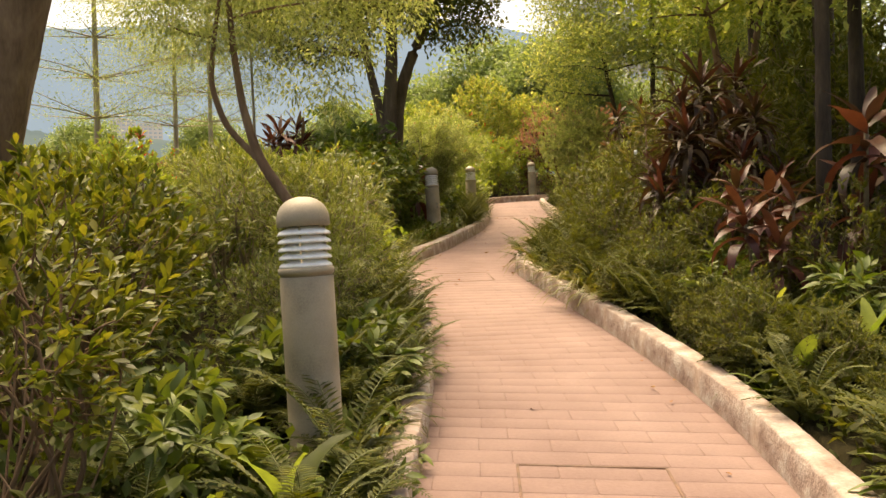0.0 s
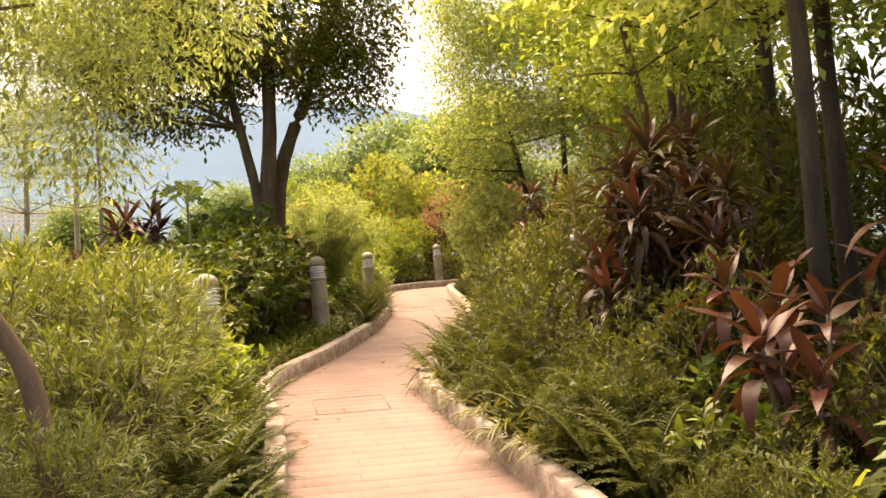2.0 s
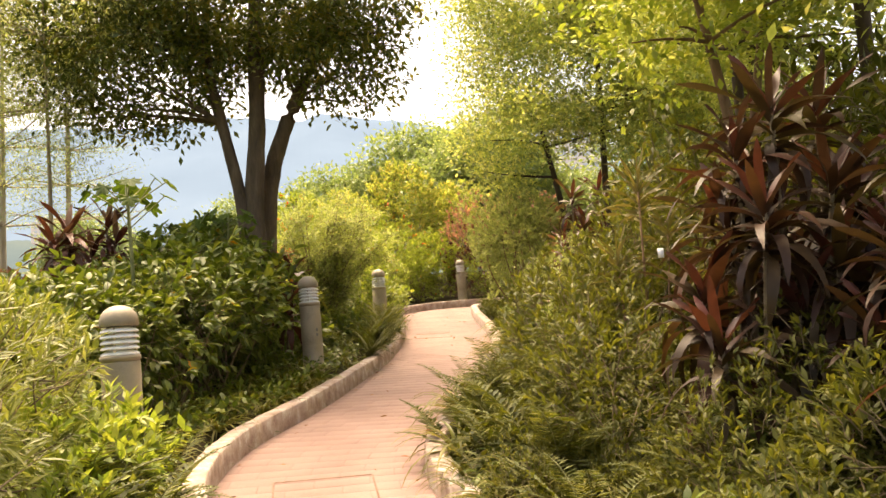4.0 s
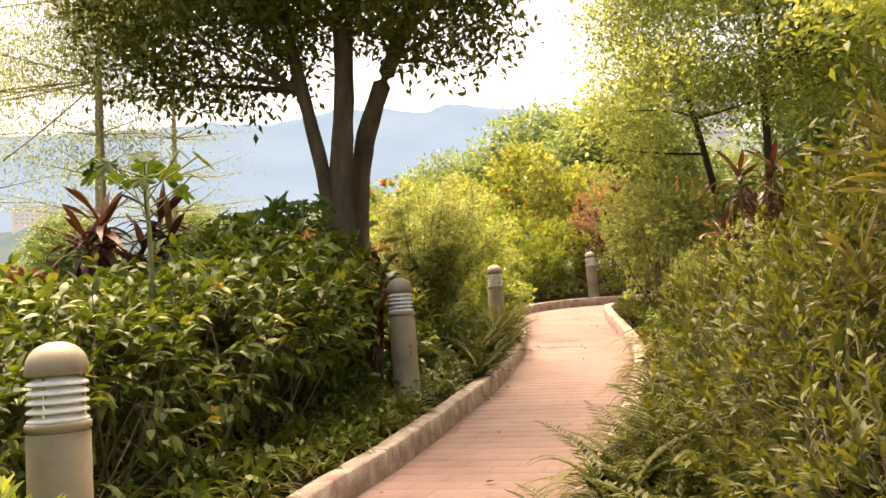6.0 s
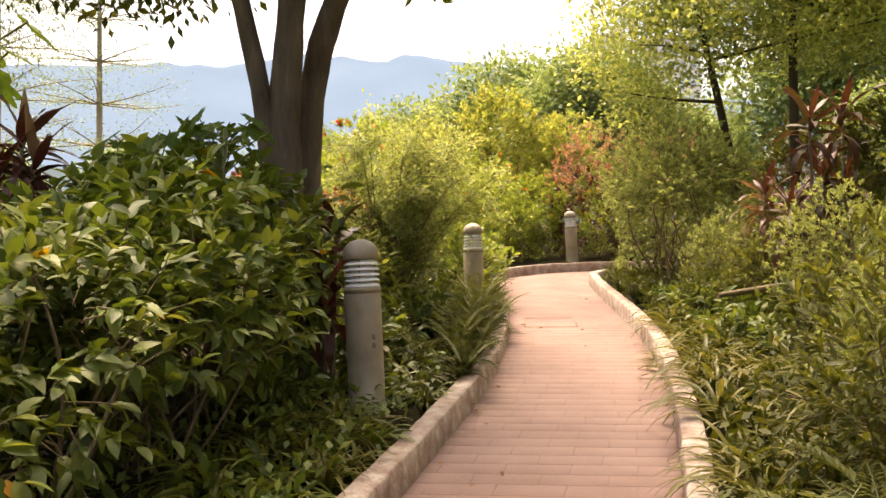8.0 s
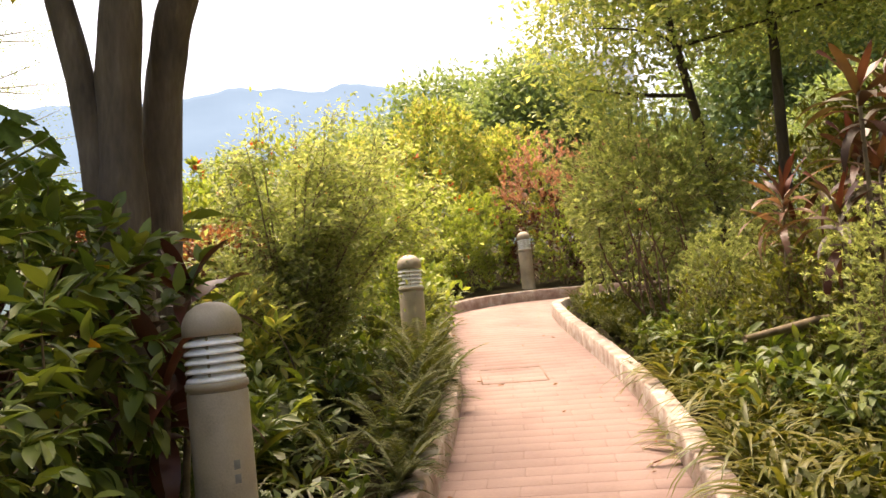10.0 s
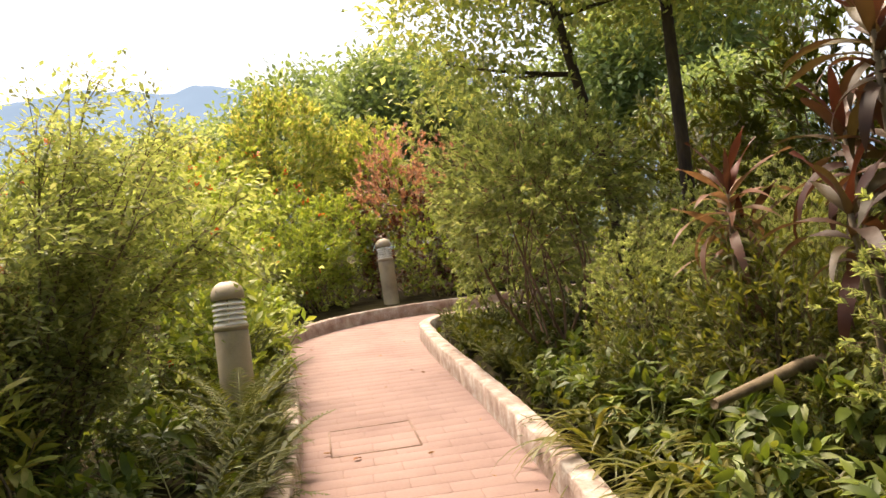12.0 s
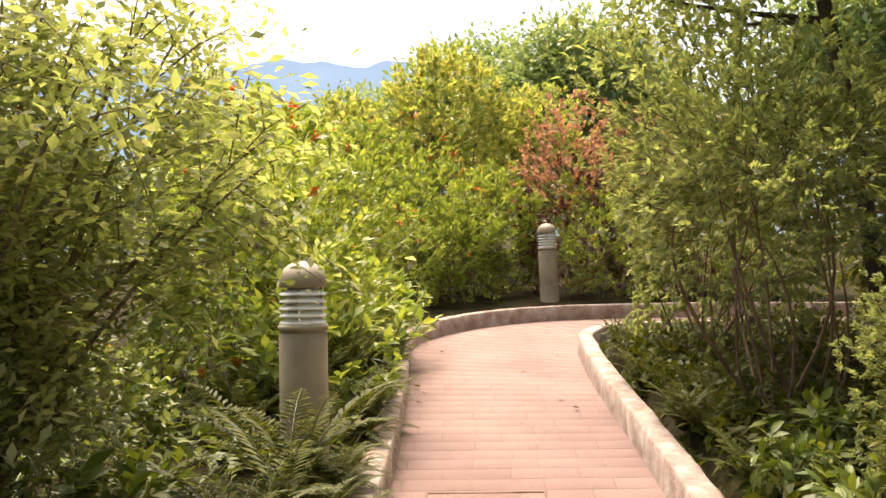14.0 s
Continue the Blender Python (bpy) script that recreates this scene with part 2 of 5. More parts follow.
def ground_z(x, y):
    o = off_path(x, y) if -8 < y < 26 and -14 < x < 10 else (-6.0 if x < 1 else 4.0)
    z = base_z(y)
    far = math.hypot(x, y - 12)
    if o == 0.0:
        z -= 0.08
    else:
        z += 0.12 if abs(o) > 0.22 else -0.08
        if o > 0:
            z += 0.1 * min(max(0.0, o - 0.4), 8)
        else:
            z -= 0.45 * max(0.0, -x - 7.0) if x < -7 else 0.0
    z += 0.05 * noise.noise((x * 0.8, y * 0.8, 0)) if o else 0.0
    if far > 30:
        u = min(1.0, (far - 30) / 120)
        z = z * (1 - u) - 14 * u
    return max(z, -14.0)


# ---- mesh helpers ----
def quads_mesh(name, v, q, mat, smooth=False):
    v, q = np.asarray(v, np.float32), np.asarray(q, np.int32)
    me = bpy.data.meshes.new(name)
    me.vertices.add(len(v))
    me.vertices.foreach_set("co", v.ravel())
    me.loops.add(q.size)
    me.loops.foreach_set("vertex_index", q.ravel())
    me.polygons.add(len(q))
    me.polygons.foreach_set("loop_start", np.arange(0, q.size, 4, dtype=np.int32))
    if smooth:
        me.polygons.foreach_set("use_smooth", np.ones(len(q), bool))
    me.update(calc_edges=True)
    me.materials.append(mat)
    return me


def part_mesh(name, me, parent, label="", kind=""):
    ob = new(name, me)
    ob.parent = parent
    return tagged(ob, label, kind=kind)


def thing(name, label, category, group="", kind=""):
    return tagged(new(name), label, category, group, kind)


def join(parts):
    vs, qs, n = [], [], 0
    for v, q in parts:
        vs.append(v)
        qs.append(np.asarray(q) + n)
        n += len(v)
    return np.concatenate(vs), np.concatenate(qs)


def tube(pts, radii, sides=6, cap=True):
    p = np.asarray(pts, float)
    r = np.broadcast_to(np.asarray(radii, float), len(p))
    way = np.gradient(p, axis=0)
    way /= np.linalg.norm(way, axis=1)[:, None] + 1e-9
    ref = np.where(np.abs(way[:, 2:3]) > 0.9, [[1.0, 0, 0]], [[0, 0, 1.0]])
    a = np.cross(way, ref)
    a /= np.linalg.norm(a, axis=1)[:, None] + 1e-9
    b = np.cross(way, a)
    ang = np.linspace(0, 2 * math.pi, sides, endpoint=False)
    v = (p[:, None] + r[:, None, None] * (a[:, None] * np.cos(ang)[None, :, None] + b[:, None] * np.sin(ang)[None, :, None])).reshape(-1, 3)
    q = [(i * sides + j, i * sides + (j + 1) % sides, (i + 1) * sides + (j + 1) % sides, (i + 1) * sides + j) for i in range(len(p) - 1) for j in range(sides)]
    if cap and sides > 5:
        for e, i in ((0, 0), (1, (len(p) - 1) * sides)):
            q += [(i + j, i + j + 1, i + sides - 2 - j, i + sides - 1 - j) for j in range(sides // 2 - 1)]
    return v, np.array(q)


def lathe(profile, sides=32):
    ang = np.linspace(0, 2 * math.pi, sides, endpoint=False)
    v = np.array([(r * math.cos(a), r * math.sin(a), z) for r, z in profile for a in ang])
    q = [(i * sides + j, i * sides + (j + 1) % sides, (i + 1) * sides + (j + 1) % sides, (i + 1) * sides + j) for i in range(len(profile) - 1) for j in range(sides)]
    return v, np.array(q)


def leaf(n=2, width=0.35, fold=0.12, droop=0.15, peak=0.45, wave=0.0):
    """A leaf one unit long along y, folded on its midrib and drooping."""
    v = []
    for i in range(n + 1):
        s = i / n
        w = width / 2 * max(0.04, math.sin(math.pi * s ** (math.log(0.5) / math.log(peak))) ** 0.8) if 0 < s < 1 else width * 0.03
        z = -droop * s * s
        v += [(-w, s, z + fold * w * 2 + wave * math.sin(9 * s)), (0, s, z), (w, s, z + fold * w * 2 - wave * math.sin(9 * s))]
    q = [f for i in range(n) for f in ((3 * i, 3 * i + 1, 3 * i + 4, 3 * i + 3), (3 * i + 1, 3 * i + 2, 3 * i + 5, 3 * i + 4))]
    return np.array(v, float), np.array(q)


def chip(width=0.4, fold=0.1):
    """A small leaf of one bent quad."""
    return np.array([(0, 0, 0), (width / 2, 0.5, fold), (0, 1, 0), (-width / 2, 0.5, fold)], float), np.array([(0, 1, 2, 3)])


def frames_of(way, up):
    way = way / (np.linalg.norm(way, axis=1)[:, None] + 1e-9)
    x = np.cross(way, up)
    x /= np.linalg.norm(x, axis=1)[:, None] + 1e-6
    return np.stack([x, way, np.cross(x, way)], axis=2)


def scatter(tmpl, pos, way, size, up=None, rng=None):
    v, q = tmpl
    n = len(pos)
    if up is None:
        up = np.array([0, 0, 1.0]) + (rng.normal(0, 0.35, (n, 3)) if rng is not None else 0)
    m = frames_of(way, np.broadcast_to(up, (n, 3)))
    out = np.einsum("nij,kj->nki", m, v) * np.asarray(size).reshape(-1, 1, 1) + pos[:, None]
    return out.reshape(-1, 3), (q[None] + (np.arange(n) * len(v))[:, None, None]).reshape(-1, 4)


def sphere_dirs(rng, n, low=-1.0):
    z = rng.uniform(low, 1, n)
    a = rng.uniform(0, 2 * math.pi, n)
    r = np.sqrt(1 - z * z)
    return np.stack([r * np.cos(a), r * np.sin(a), z], 1)


def lumps(rng, dirs, amount=0.2, n=9):
    """A radius for each way, uneven like a real crown."""
    c, h = sphere_dirs(rng, n), rng.uniform(-amount, amount, n)
    return 1 + ((np.maximum(0, dirs @ c.T) ** 6) * h).sum(1)


PROTO = {}


def put(key, maker, x, y, turn=0.0, size=1.0, z=None, label="", tilt=0.0):
    """Sets a thing down on the ground; the second and later ones of a key are copies of the first."""
    m = Matrix.Translation((x, y, ground_z(x, y) - 0.02 if z is None else z)) @ pose(0, 0, 0, tilt, 0, turn) @ Matrix.Diagonal((size, size, size, 1))
    if key in PROTO:
        ob = copy_thing(PROTO[key], m)
    else:
        ob = PROTO[key] = maker()
    ob.matrix_basis = m
    return tagged(ob, label)

# ---- ground, distance ----
def make_ground():
    def axis(inner0, inner1, step, far, k):
        a = list(np.arange(inner0, inner1, step))
        out, d = [], step
        while sum(out) < far:
            d *= k
            out.append(d)
        hi = list(inner1 + np.cumsum(out))
        lo = list(inner0 - np.cumsum(out))[::-1]
        return np.array(lo + a + hi)
    xs, ys = axis(-5, 7, 0.12, 3800, 1.22), axis(-4, 26, 0.2, 3800, 1.22)
    v = np.array([(x, y, ground_z(x, y)) for y in ys for x in xs])
    n = len(xs)
    q = [(j * n + i, j * n + i + 1, (j + 1) * n + i + 1, (j + 1) * n + i) for j in range(len(ys) - 1) for i in range(n - 1)]
    ob = new("ground", quads_mesh("ground", v, q, M_SOIL, True))
    ob.data.materials.append(M_FIELD)
    cx = v[np.array(q)].mean(1)
    ob.data.polygons.foreach_set("material_index", (np.hypot(cx[:, 0], cx[:, 1] - 12) > 26).astype(np.int32))
    return tagged(ob, "dark planting soil turning to green hillside", "ground", kind="structure")


make_ground()

# Blue of the ridge and foothill is air haze put into emitted colour.
M_HILL = painted_haze_mat("hazy_blue_hill", [(0.3, (0.27, 0.4, 0.58)), (0.6, (0.31, 0.45, 0.64)), (0.8, (0.36, 0.5, 0.68))], 0.004, 0.43)
M_SLOPE = painted_haze_mat("hazy_wooded_slope", [(0.3, (0.22, 0.33, 0.38)), (0.55, (0.28, 0.39, 0.41)), (0.8, (0.38, 0.47, 0.42))], 0.012, 0.3)
# Town walls and windows glow only to carry painted haze; none is lit.
M_TOWN = painted_haze_mat("haze_glow_facade", [(0.3, (0.45, 0.46, 0.5)), (0.7, (0.55, 0.54, 0.54))], 0.05, 0.33)
M_TOWN_W = painted_haze_mat("haze_glow_window", [(0.3, (0.26, 0.33, 0.42)), (0.7, (0.33, 0.38, 0.45))], 0.05, 0.4)


def ridge(name, dist, heights, depth, base, mat, label, rough):
    """A hill: heights by bearing (degrees right of north), sloping down towards the path and away behind."""
    b = np.arange(heights[0][0], heights[-1][0] + 0.01, 0.25)
    h = np.interp(b, [k[0] for k in heights], [k[1] for k in heights])
    v = []
    for j, u in enumerate(np.linspace(0, 1.25, 12)):
        r = dist - depth * (1 - u)
        for bb, hh in zip(b, h):
            a = radians(bb)
            top = dist * math.tan(radians(hh)) * (1 + rough * noise.fractal((bb * 0.5, 3.1, 0), 0.9, 2.1, 5))
            z = base + (top - base) * (u ** 1.25 if u <= 1 else 1 - (u - 1) * 1.6)
            z += rough * 260 * noise.fractal((bb * 0.35, u * 4, 1.0), 0.9, 2.1, 5) * min(1, 2 * u) * (1 if u < 0.95 else 0.3)
            v.append((r * math.sin(a), r * math.cos(a), z))
    n = len(b)
    q = [(j * n + i, j * n + i + 1, (j + 1) * n + i + 1, (j + 1) * n + i) for j in range(11) for i in range(n - 1)]
    return tagged(new(name, quads_mesh(name, v, q, mat, True)), label, "hill", kind="structure")


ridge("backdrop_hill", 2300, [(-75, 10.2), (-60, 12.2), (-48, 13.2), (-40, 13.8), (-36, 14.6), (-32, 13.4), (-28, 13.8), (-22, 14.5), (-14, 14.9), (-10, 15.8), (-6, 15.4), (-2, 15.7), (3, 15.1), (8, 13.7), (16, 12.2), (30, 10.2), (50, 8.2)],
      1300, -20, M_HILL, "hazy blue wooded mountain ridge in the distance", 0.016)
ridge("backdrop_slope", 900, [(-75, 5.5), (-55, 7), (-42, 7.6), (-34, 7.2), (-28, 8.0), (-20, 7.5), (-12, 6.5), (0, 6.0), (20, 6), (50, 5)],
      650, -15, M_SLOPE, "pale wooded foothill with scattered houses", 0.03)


def town_block(w, d, h, floors, cols):
    ob = thing("apartment_building", "hazy pale apartment block on the far hillside", "building", "far town blocks")
    def box(a, b, c, e, f, g):
        v = np.array([(x, y, z) for z in (c, g) for x, y in ((a, b), (e, b), (e, f), (a, f))], float)
        return v, np.array([(0, 1, 5, 4), (1, 2, 6, 5), (2, 3, 7, 6), (3, 0, 4, 7), (4, 5, 6, 7)])
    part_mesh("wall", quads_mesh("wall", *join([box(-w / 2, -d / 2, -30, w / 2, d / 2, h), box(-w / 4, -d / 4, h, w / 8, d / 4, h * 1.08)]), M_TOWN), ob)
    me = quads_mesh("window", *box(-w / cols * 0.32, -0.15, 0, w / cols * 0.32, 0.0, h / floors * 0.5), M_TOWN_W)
    for i in range(cols):
        for j in range(floors):
            p = part_mesh("window", me, ob)
            p.location = (-w / 2 + (i + 0.5) * w / cols, -d / 2 - 0.02, (j + 0.3) * h / floors)
    return ob


def by_bearing(bearing, dist, rise):
    a = radians(bearing)
    return Matrix.Translation((dist * math.sin(a), dist * math.cos(a), dist * math.tan(radians(rise)) + 1.4)) @ pose(0, 0, 0, 0, 0, -bearing + 8)


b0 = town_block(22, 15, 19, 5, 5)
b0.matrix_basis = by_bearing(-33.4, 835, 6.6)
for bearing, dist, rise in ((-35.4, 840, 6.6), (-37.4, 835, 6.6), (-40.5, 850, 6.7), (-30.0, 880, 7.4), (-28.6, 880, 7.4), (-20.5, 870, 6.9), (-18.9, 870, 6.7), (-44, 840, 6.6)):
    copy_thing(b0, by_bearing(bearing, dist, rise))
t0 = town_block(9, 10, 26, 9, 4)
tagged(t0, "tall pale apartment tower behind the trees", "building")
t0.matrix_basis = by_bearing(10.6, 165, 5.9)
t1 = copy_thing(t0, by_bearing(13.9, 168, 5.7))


# ---- path ----
def lift(p, h=0.0):
    return (p[0], p[1], base_z(p[1]) + h)


def path_at(s):
    f = np.interp(s, ARC, np.arange(len(ARC)))
    k = min(int(f), len(ARC) - 2)
    u = f - k
    return LEFT[k] * (1 - u) + LEFT[k + 1] * u, RIGHT[k] * (1 - u) + RIGHT[k + 1] * u


path = thing("path", "terracotta brick garden path between kerbs", "path", kind="structure")
v = [lift(p, -0.0025) for a, b in zip(LEFT, RIGHT) for p in (a, b)]
part_mesh("mortar_bed", quads_mesh("mortar_bed", v, [(2 * i, 2 * i + 1, 2 * i + 3, 2 * i + 2) for i in range(len(LEFT) - 1)], M_MORTAR), path)
ROW, LONG, GAP = 0.157, 0.335, 0.0018


def brick_geo(c, wob):
    """A paver between four corners, inset by the joint, its top edge eased."""
    c = np.array(c)
    long, deep = np.linalg.norm(c[1] - c[0]), np.linalg.norm(c[3] - c[0])

    def ring(g, h):
        u, w = min(0.4, g / long), min(0.4, g / deep)
        at = [(u, w), (1 - u, w), (1 - u, 1 - w), (u, 1 - w)]
        return [lift((c[0] * (1 - s) + c[1] * s) * (1 - t) + (c[3] * (1 - s) + c[2] * s) * t, h) for s, t in at]
    q = [(8, 9, 10, 11)]
    for a in range(4):
        b = (a + 1) % 4
        q += [(a, b, 4 + b, 4 + a), (4 + a, 4 + b, 8 + b, 8 + a)]
    return np.array(ring(GAP, -0.03) + ring(GAP, -0.0015 + wob) + ring(GAP + 0.003, wob)), np.array(q)


COVERS = [(3.0, 0.28, 0.7), (9.0, 0.27, 0.74), (17.25, 0.14, 0.57)]


def lay_bricks():
    rng = np.random.default_rng(4)
    rest, count = [], 0
    for i in range(int(ARC[-1] / ROW) - 1):
        s0, s1 = i * ROW, (i + 1) * ROW
        (l0, r0), (l1, r1) = path_at(s0), path_at(s1)
        w = np.linalg.norm(r0 - l0)
        cuts = [0.0]
        x = LONG * (0.25 + 0.5 * (i % 2) + rng.uniform(-0.08, 0.08))
        while x < w - 0.05:
            cuts.append(x / w)
            x += LONG
        cuts.append(1.0)
        for a, b in zip(cuts, cuts[1:]):
            g = brick_geo([l0 + (r0 - l0) * a, l0 + (r0 - l0) * b, l1 + (r1 - l1) * b, l1 + (r1 - l1) * a], rng.uniform(-0.0006, 0.0006))
            y = l0[1]
            if count < 300 and 3.1 < y < 12.5:
                part_mesh("brick", quads_mesh("brick", *g, M_BRICK), path)
                count += 1
            else:
                rest.append(g)
    part_mesh("far_bricks", quads_mesh("far_bricks", *join(rest), M_BRICK), path, kind="stuff")


# manhole covers: a thin iron rim let into the paving
def bar(a, b, w, h0, h1):
    a, b = np.array(a), np.array(b)
    d = (b - a) / np.linalg.norm(b - a)
    nrm = np.array((-d[1], d[0])) * w / 2
    c = [a - nrm, b - nrm, b + nrm, a + nrm]
    vv = np.array([lift(p, h) for h in (h0, h1) for p in c])
    return vv, np.array([(0, 1, 5, 4), (1, 2, 6, 5), (2, 3, 7, 6), (3, 0, 4, 7), (4, 5, 6, 7)])


for y, a, b in COVERS:
    s = float(np.interp(y, MID[IN_Y, 1], ARC[IN_Y]))
    ob = thing("manhole_cover", "paver-filled manhole cover with thin iron rim", "manhole cover", "covers in the path")
    (l0, r0), (l1, r1) = path_at(s), path_at(s + 4 * ROW)
    c = [l0 + (r0 - l0) * a, l0 + (r0 - l0) * b, l1 + (r1 - l1) * b, l1 + (r1 - l1) * a]
    for k in range(4):
        p, e = c[k], c[(k + 1) % 4]
        part_mesh("rim_bar", quads_mesh("rim_bar", *bar(p, e, 0.012, -0.02, 0.0045), M_IRON), ob)


def kerb(line, side, name):
    ob = thing(name, "worn cream concrete kerb stones along the path", "kerb", kind="structure")
    arc = np.concatenate([[0], np.cumsum(np.linalg.norm(np.diff(line, axis=0), axis=1))])
    rng = np.random.default_rng(7 + side)
    s = 0.0
    prof = [(-0.004, -0.06), (0.0, 0.07), (0.003, KERB_H - 0.014), (0.012, KERB_H - 0.002), (0.07, KERB_H), (KERB_W - 0.01, KERB_H - 0.002), (KERB_W, KERB_H - 0.012), (KERB_W, -0.06)]
    while s < arc[-1] - 0.3:
        long = rng.uniform(0.8, 1.0)
        at = np.linspace(s + 0.0006, min(arc[-1], s + long) - 0.0006, 13)
        px, py = np.interp(at, arc, line[:, 0]), np.interp(at, arc, line[:, 1])
        way = np.stack([np.gradient(px), np.gradient(py)], 1)
        way /= np.linalg.norm(way, axis=1)[:, None]
        out = np.stack([-way[:, 1], way[:, 0]], 1) * side
        vv = []
        dz = rng.uniform(-0.002, 0.002)
        for k in range(13):
            for o, h in prof:
                j = 0.0065 * noise.noise((px[k] * 9 + o * 40, py[k] * 9, h * 30))
                vv.append((px[k] + out[k, 0] * (o + j), py[k] + out[k, 1] * (o + j), base_z(py[k]) + h + (dz + 0.5 * j if h > 0.05 else 0)))
        m = len(prof)
        q = [(k * m + i, k * m + i + 1, (k + 1) * m + i + 1, (k + 1) * m + i) for k in range(12) for i in range(m - 1)]
        q += [(e + i, e + i + 1, e + m - 2 - i, e + m - 1 - i) for e in (0, 12 * m) for i in range(m // 2 - 1)]
        part_mesh("kerb_stone", quads_mesh("kerb_stone", vv, q, M_KERB), ob)
        s += long


kerb(LEFT, 1, "kerb_left")
kerb(RIGHT, -1, "kerb_right")


# ---- bollards ----
def bollard():
    ob = thing("bollard_light", "taupe metal bollard light with domed cap and white louvres", "bollard light", "bollards along the path")
    R = 0.11
    part_mesh("post", quads_mesh("post", *lathe([(R + 0.012, -0.12), (R + 0.012, -0.1), (R, -0.09), (R, 0.3), (R, 0.63), (R - 0.002, 0.634)], 40), M_POST, True), ob)
    part_mesh("collar", quads_mesh("collar", *lathe([(R - 0.012, 0.63), (R - 0.004, 0.634), (R - 0.004, 0.642), (R + 0.004, 0.645), (R + 0.004, 0.668), (R - 0.004, 0.672), (0.05, 0.672)], 40), M_POST, True), ob)
    part_mesh("lamp_core", quads_mesh("lamp_core", *lathe([(0.062, 0.67), (0.062, 0.85)], 24), M_CORE, True), ob)
    me = quads_mesh("louvre", *lathe([(0.07, 0.019), (R - 0.007, -0.006), (R - 0.002, -0.007), (R - 0.002, 0.0), (R - 0.006, 0.006), (0.07, 0.026)], 40), M_FIN, True)
    for k in range(5):
        p = part_mesh("louvre", me, ob, "white angled louvre ring")
        p.location = (0, 0, 0.679 + k * 0.0325)
    rod = quads_mesh("support_rod", *tube([(0, 0, 0.67), (0, 0, 0.85)], 0.005, 6), M_POST)
    for k in range(3):
        p = part_mesh("support_rod", rod, ob)
        p.location = (0.09 * math.cos(k * 2.09 + 0.5), 0.09 * math.sin(k * 2.09 + 0.5), 0)
    dome = [(0.05, 0.84), (R - 0.006, 0.838), (R - 0.002, 0.842), (R - 0.002, 0.865)]
    dome += [((R - 0.002) * math.cos(a) ** 0.9, 0.865 + 0.095 * math.sin(a)) for a in np.linspace(0.1, 1.55, 14)]
    part_mesh("cap", quads_mesh("cap", *lathe([*dome, (0.0005, 0.9605)], 40), M_POST, True), ob)
    return ob


for x, y, up, lean in ((-0.54, 3.47, 0.24, 2), (-0.9, 9.3, 0.19, 1.5), (-0.13, 13.45, 0.19, 2), (0.62, 17.83, 0.12, 0.5), (2.58, 24.0, 0.1, 2), (0.55, 23.2, 0.12, 1)):
    ob = put("bollard", bollard, x, y, 0, 1)
    ob.matrix_basis = Matrix.Translation((x, y, base_z(y) + up)) @ pose(0, 0, 0, 0, -lean, 0)
    if 13 < y < 14:
        for k, h in enumerate((0.36, 0.31)):
            p = part_mesh("painted_mark", quads_mesh("painted_mark", *lathe([(0.1106, 0), (0.1112, 0.002), (0.1112, 0.03), (0.1106, 0.032)], 90), M_CORE), ob, "small dark painted mark")
            me = bmesh.new()
            me.from_mesh(p.data)
            bmesh.ops.delete(me, geom=[f for f in me.faces if math.atan2(f.calc_center_median()[1], f.calc_center_median()[0]) < -1.05 or math.atan2(f.calc_center_median()[1], f.calc_center_median()[0]) > -0.85], context="FACES")
            me.to_mesh(p.data)
            me.free()
            p.location = (0, 0, h)


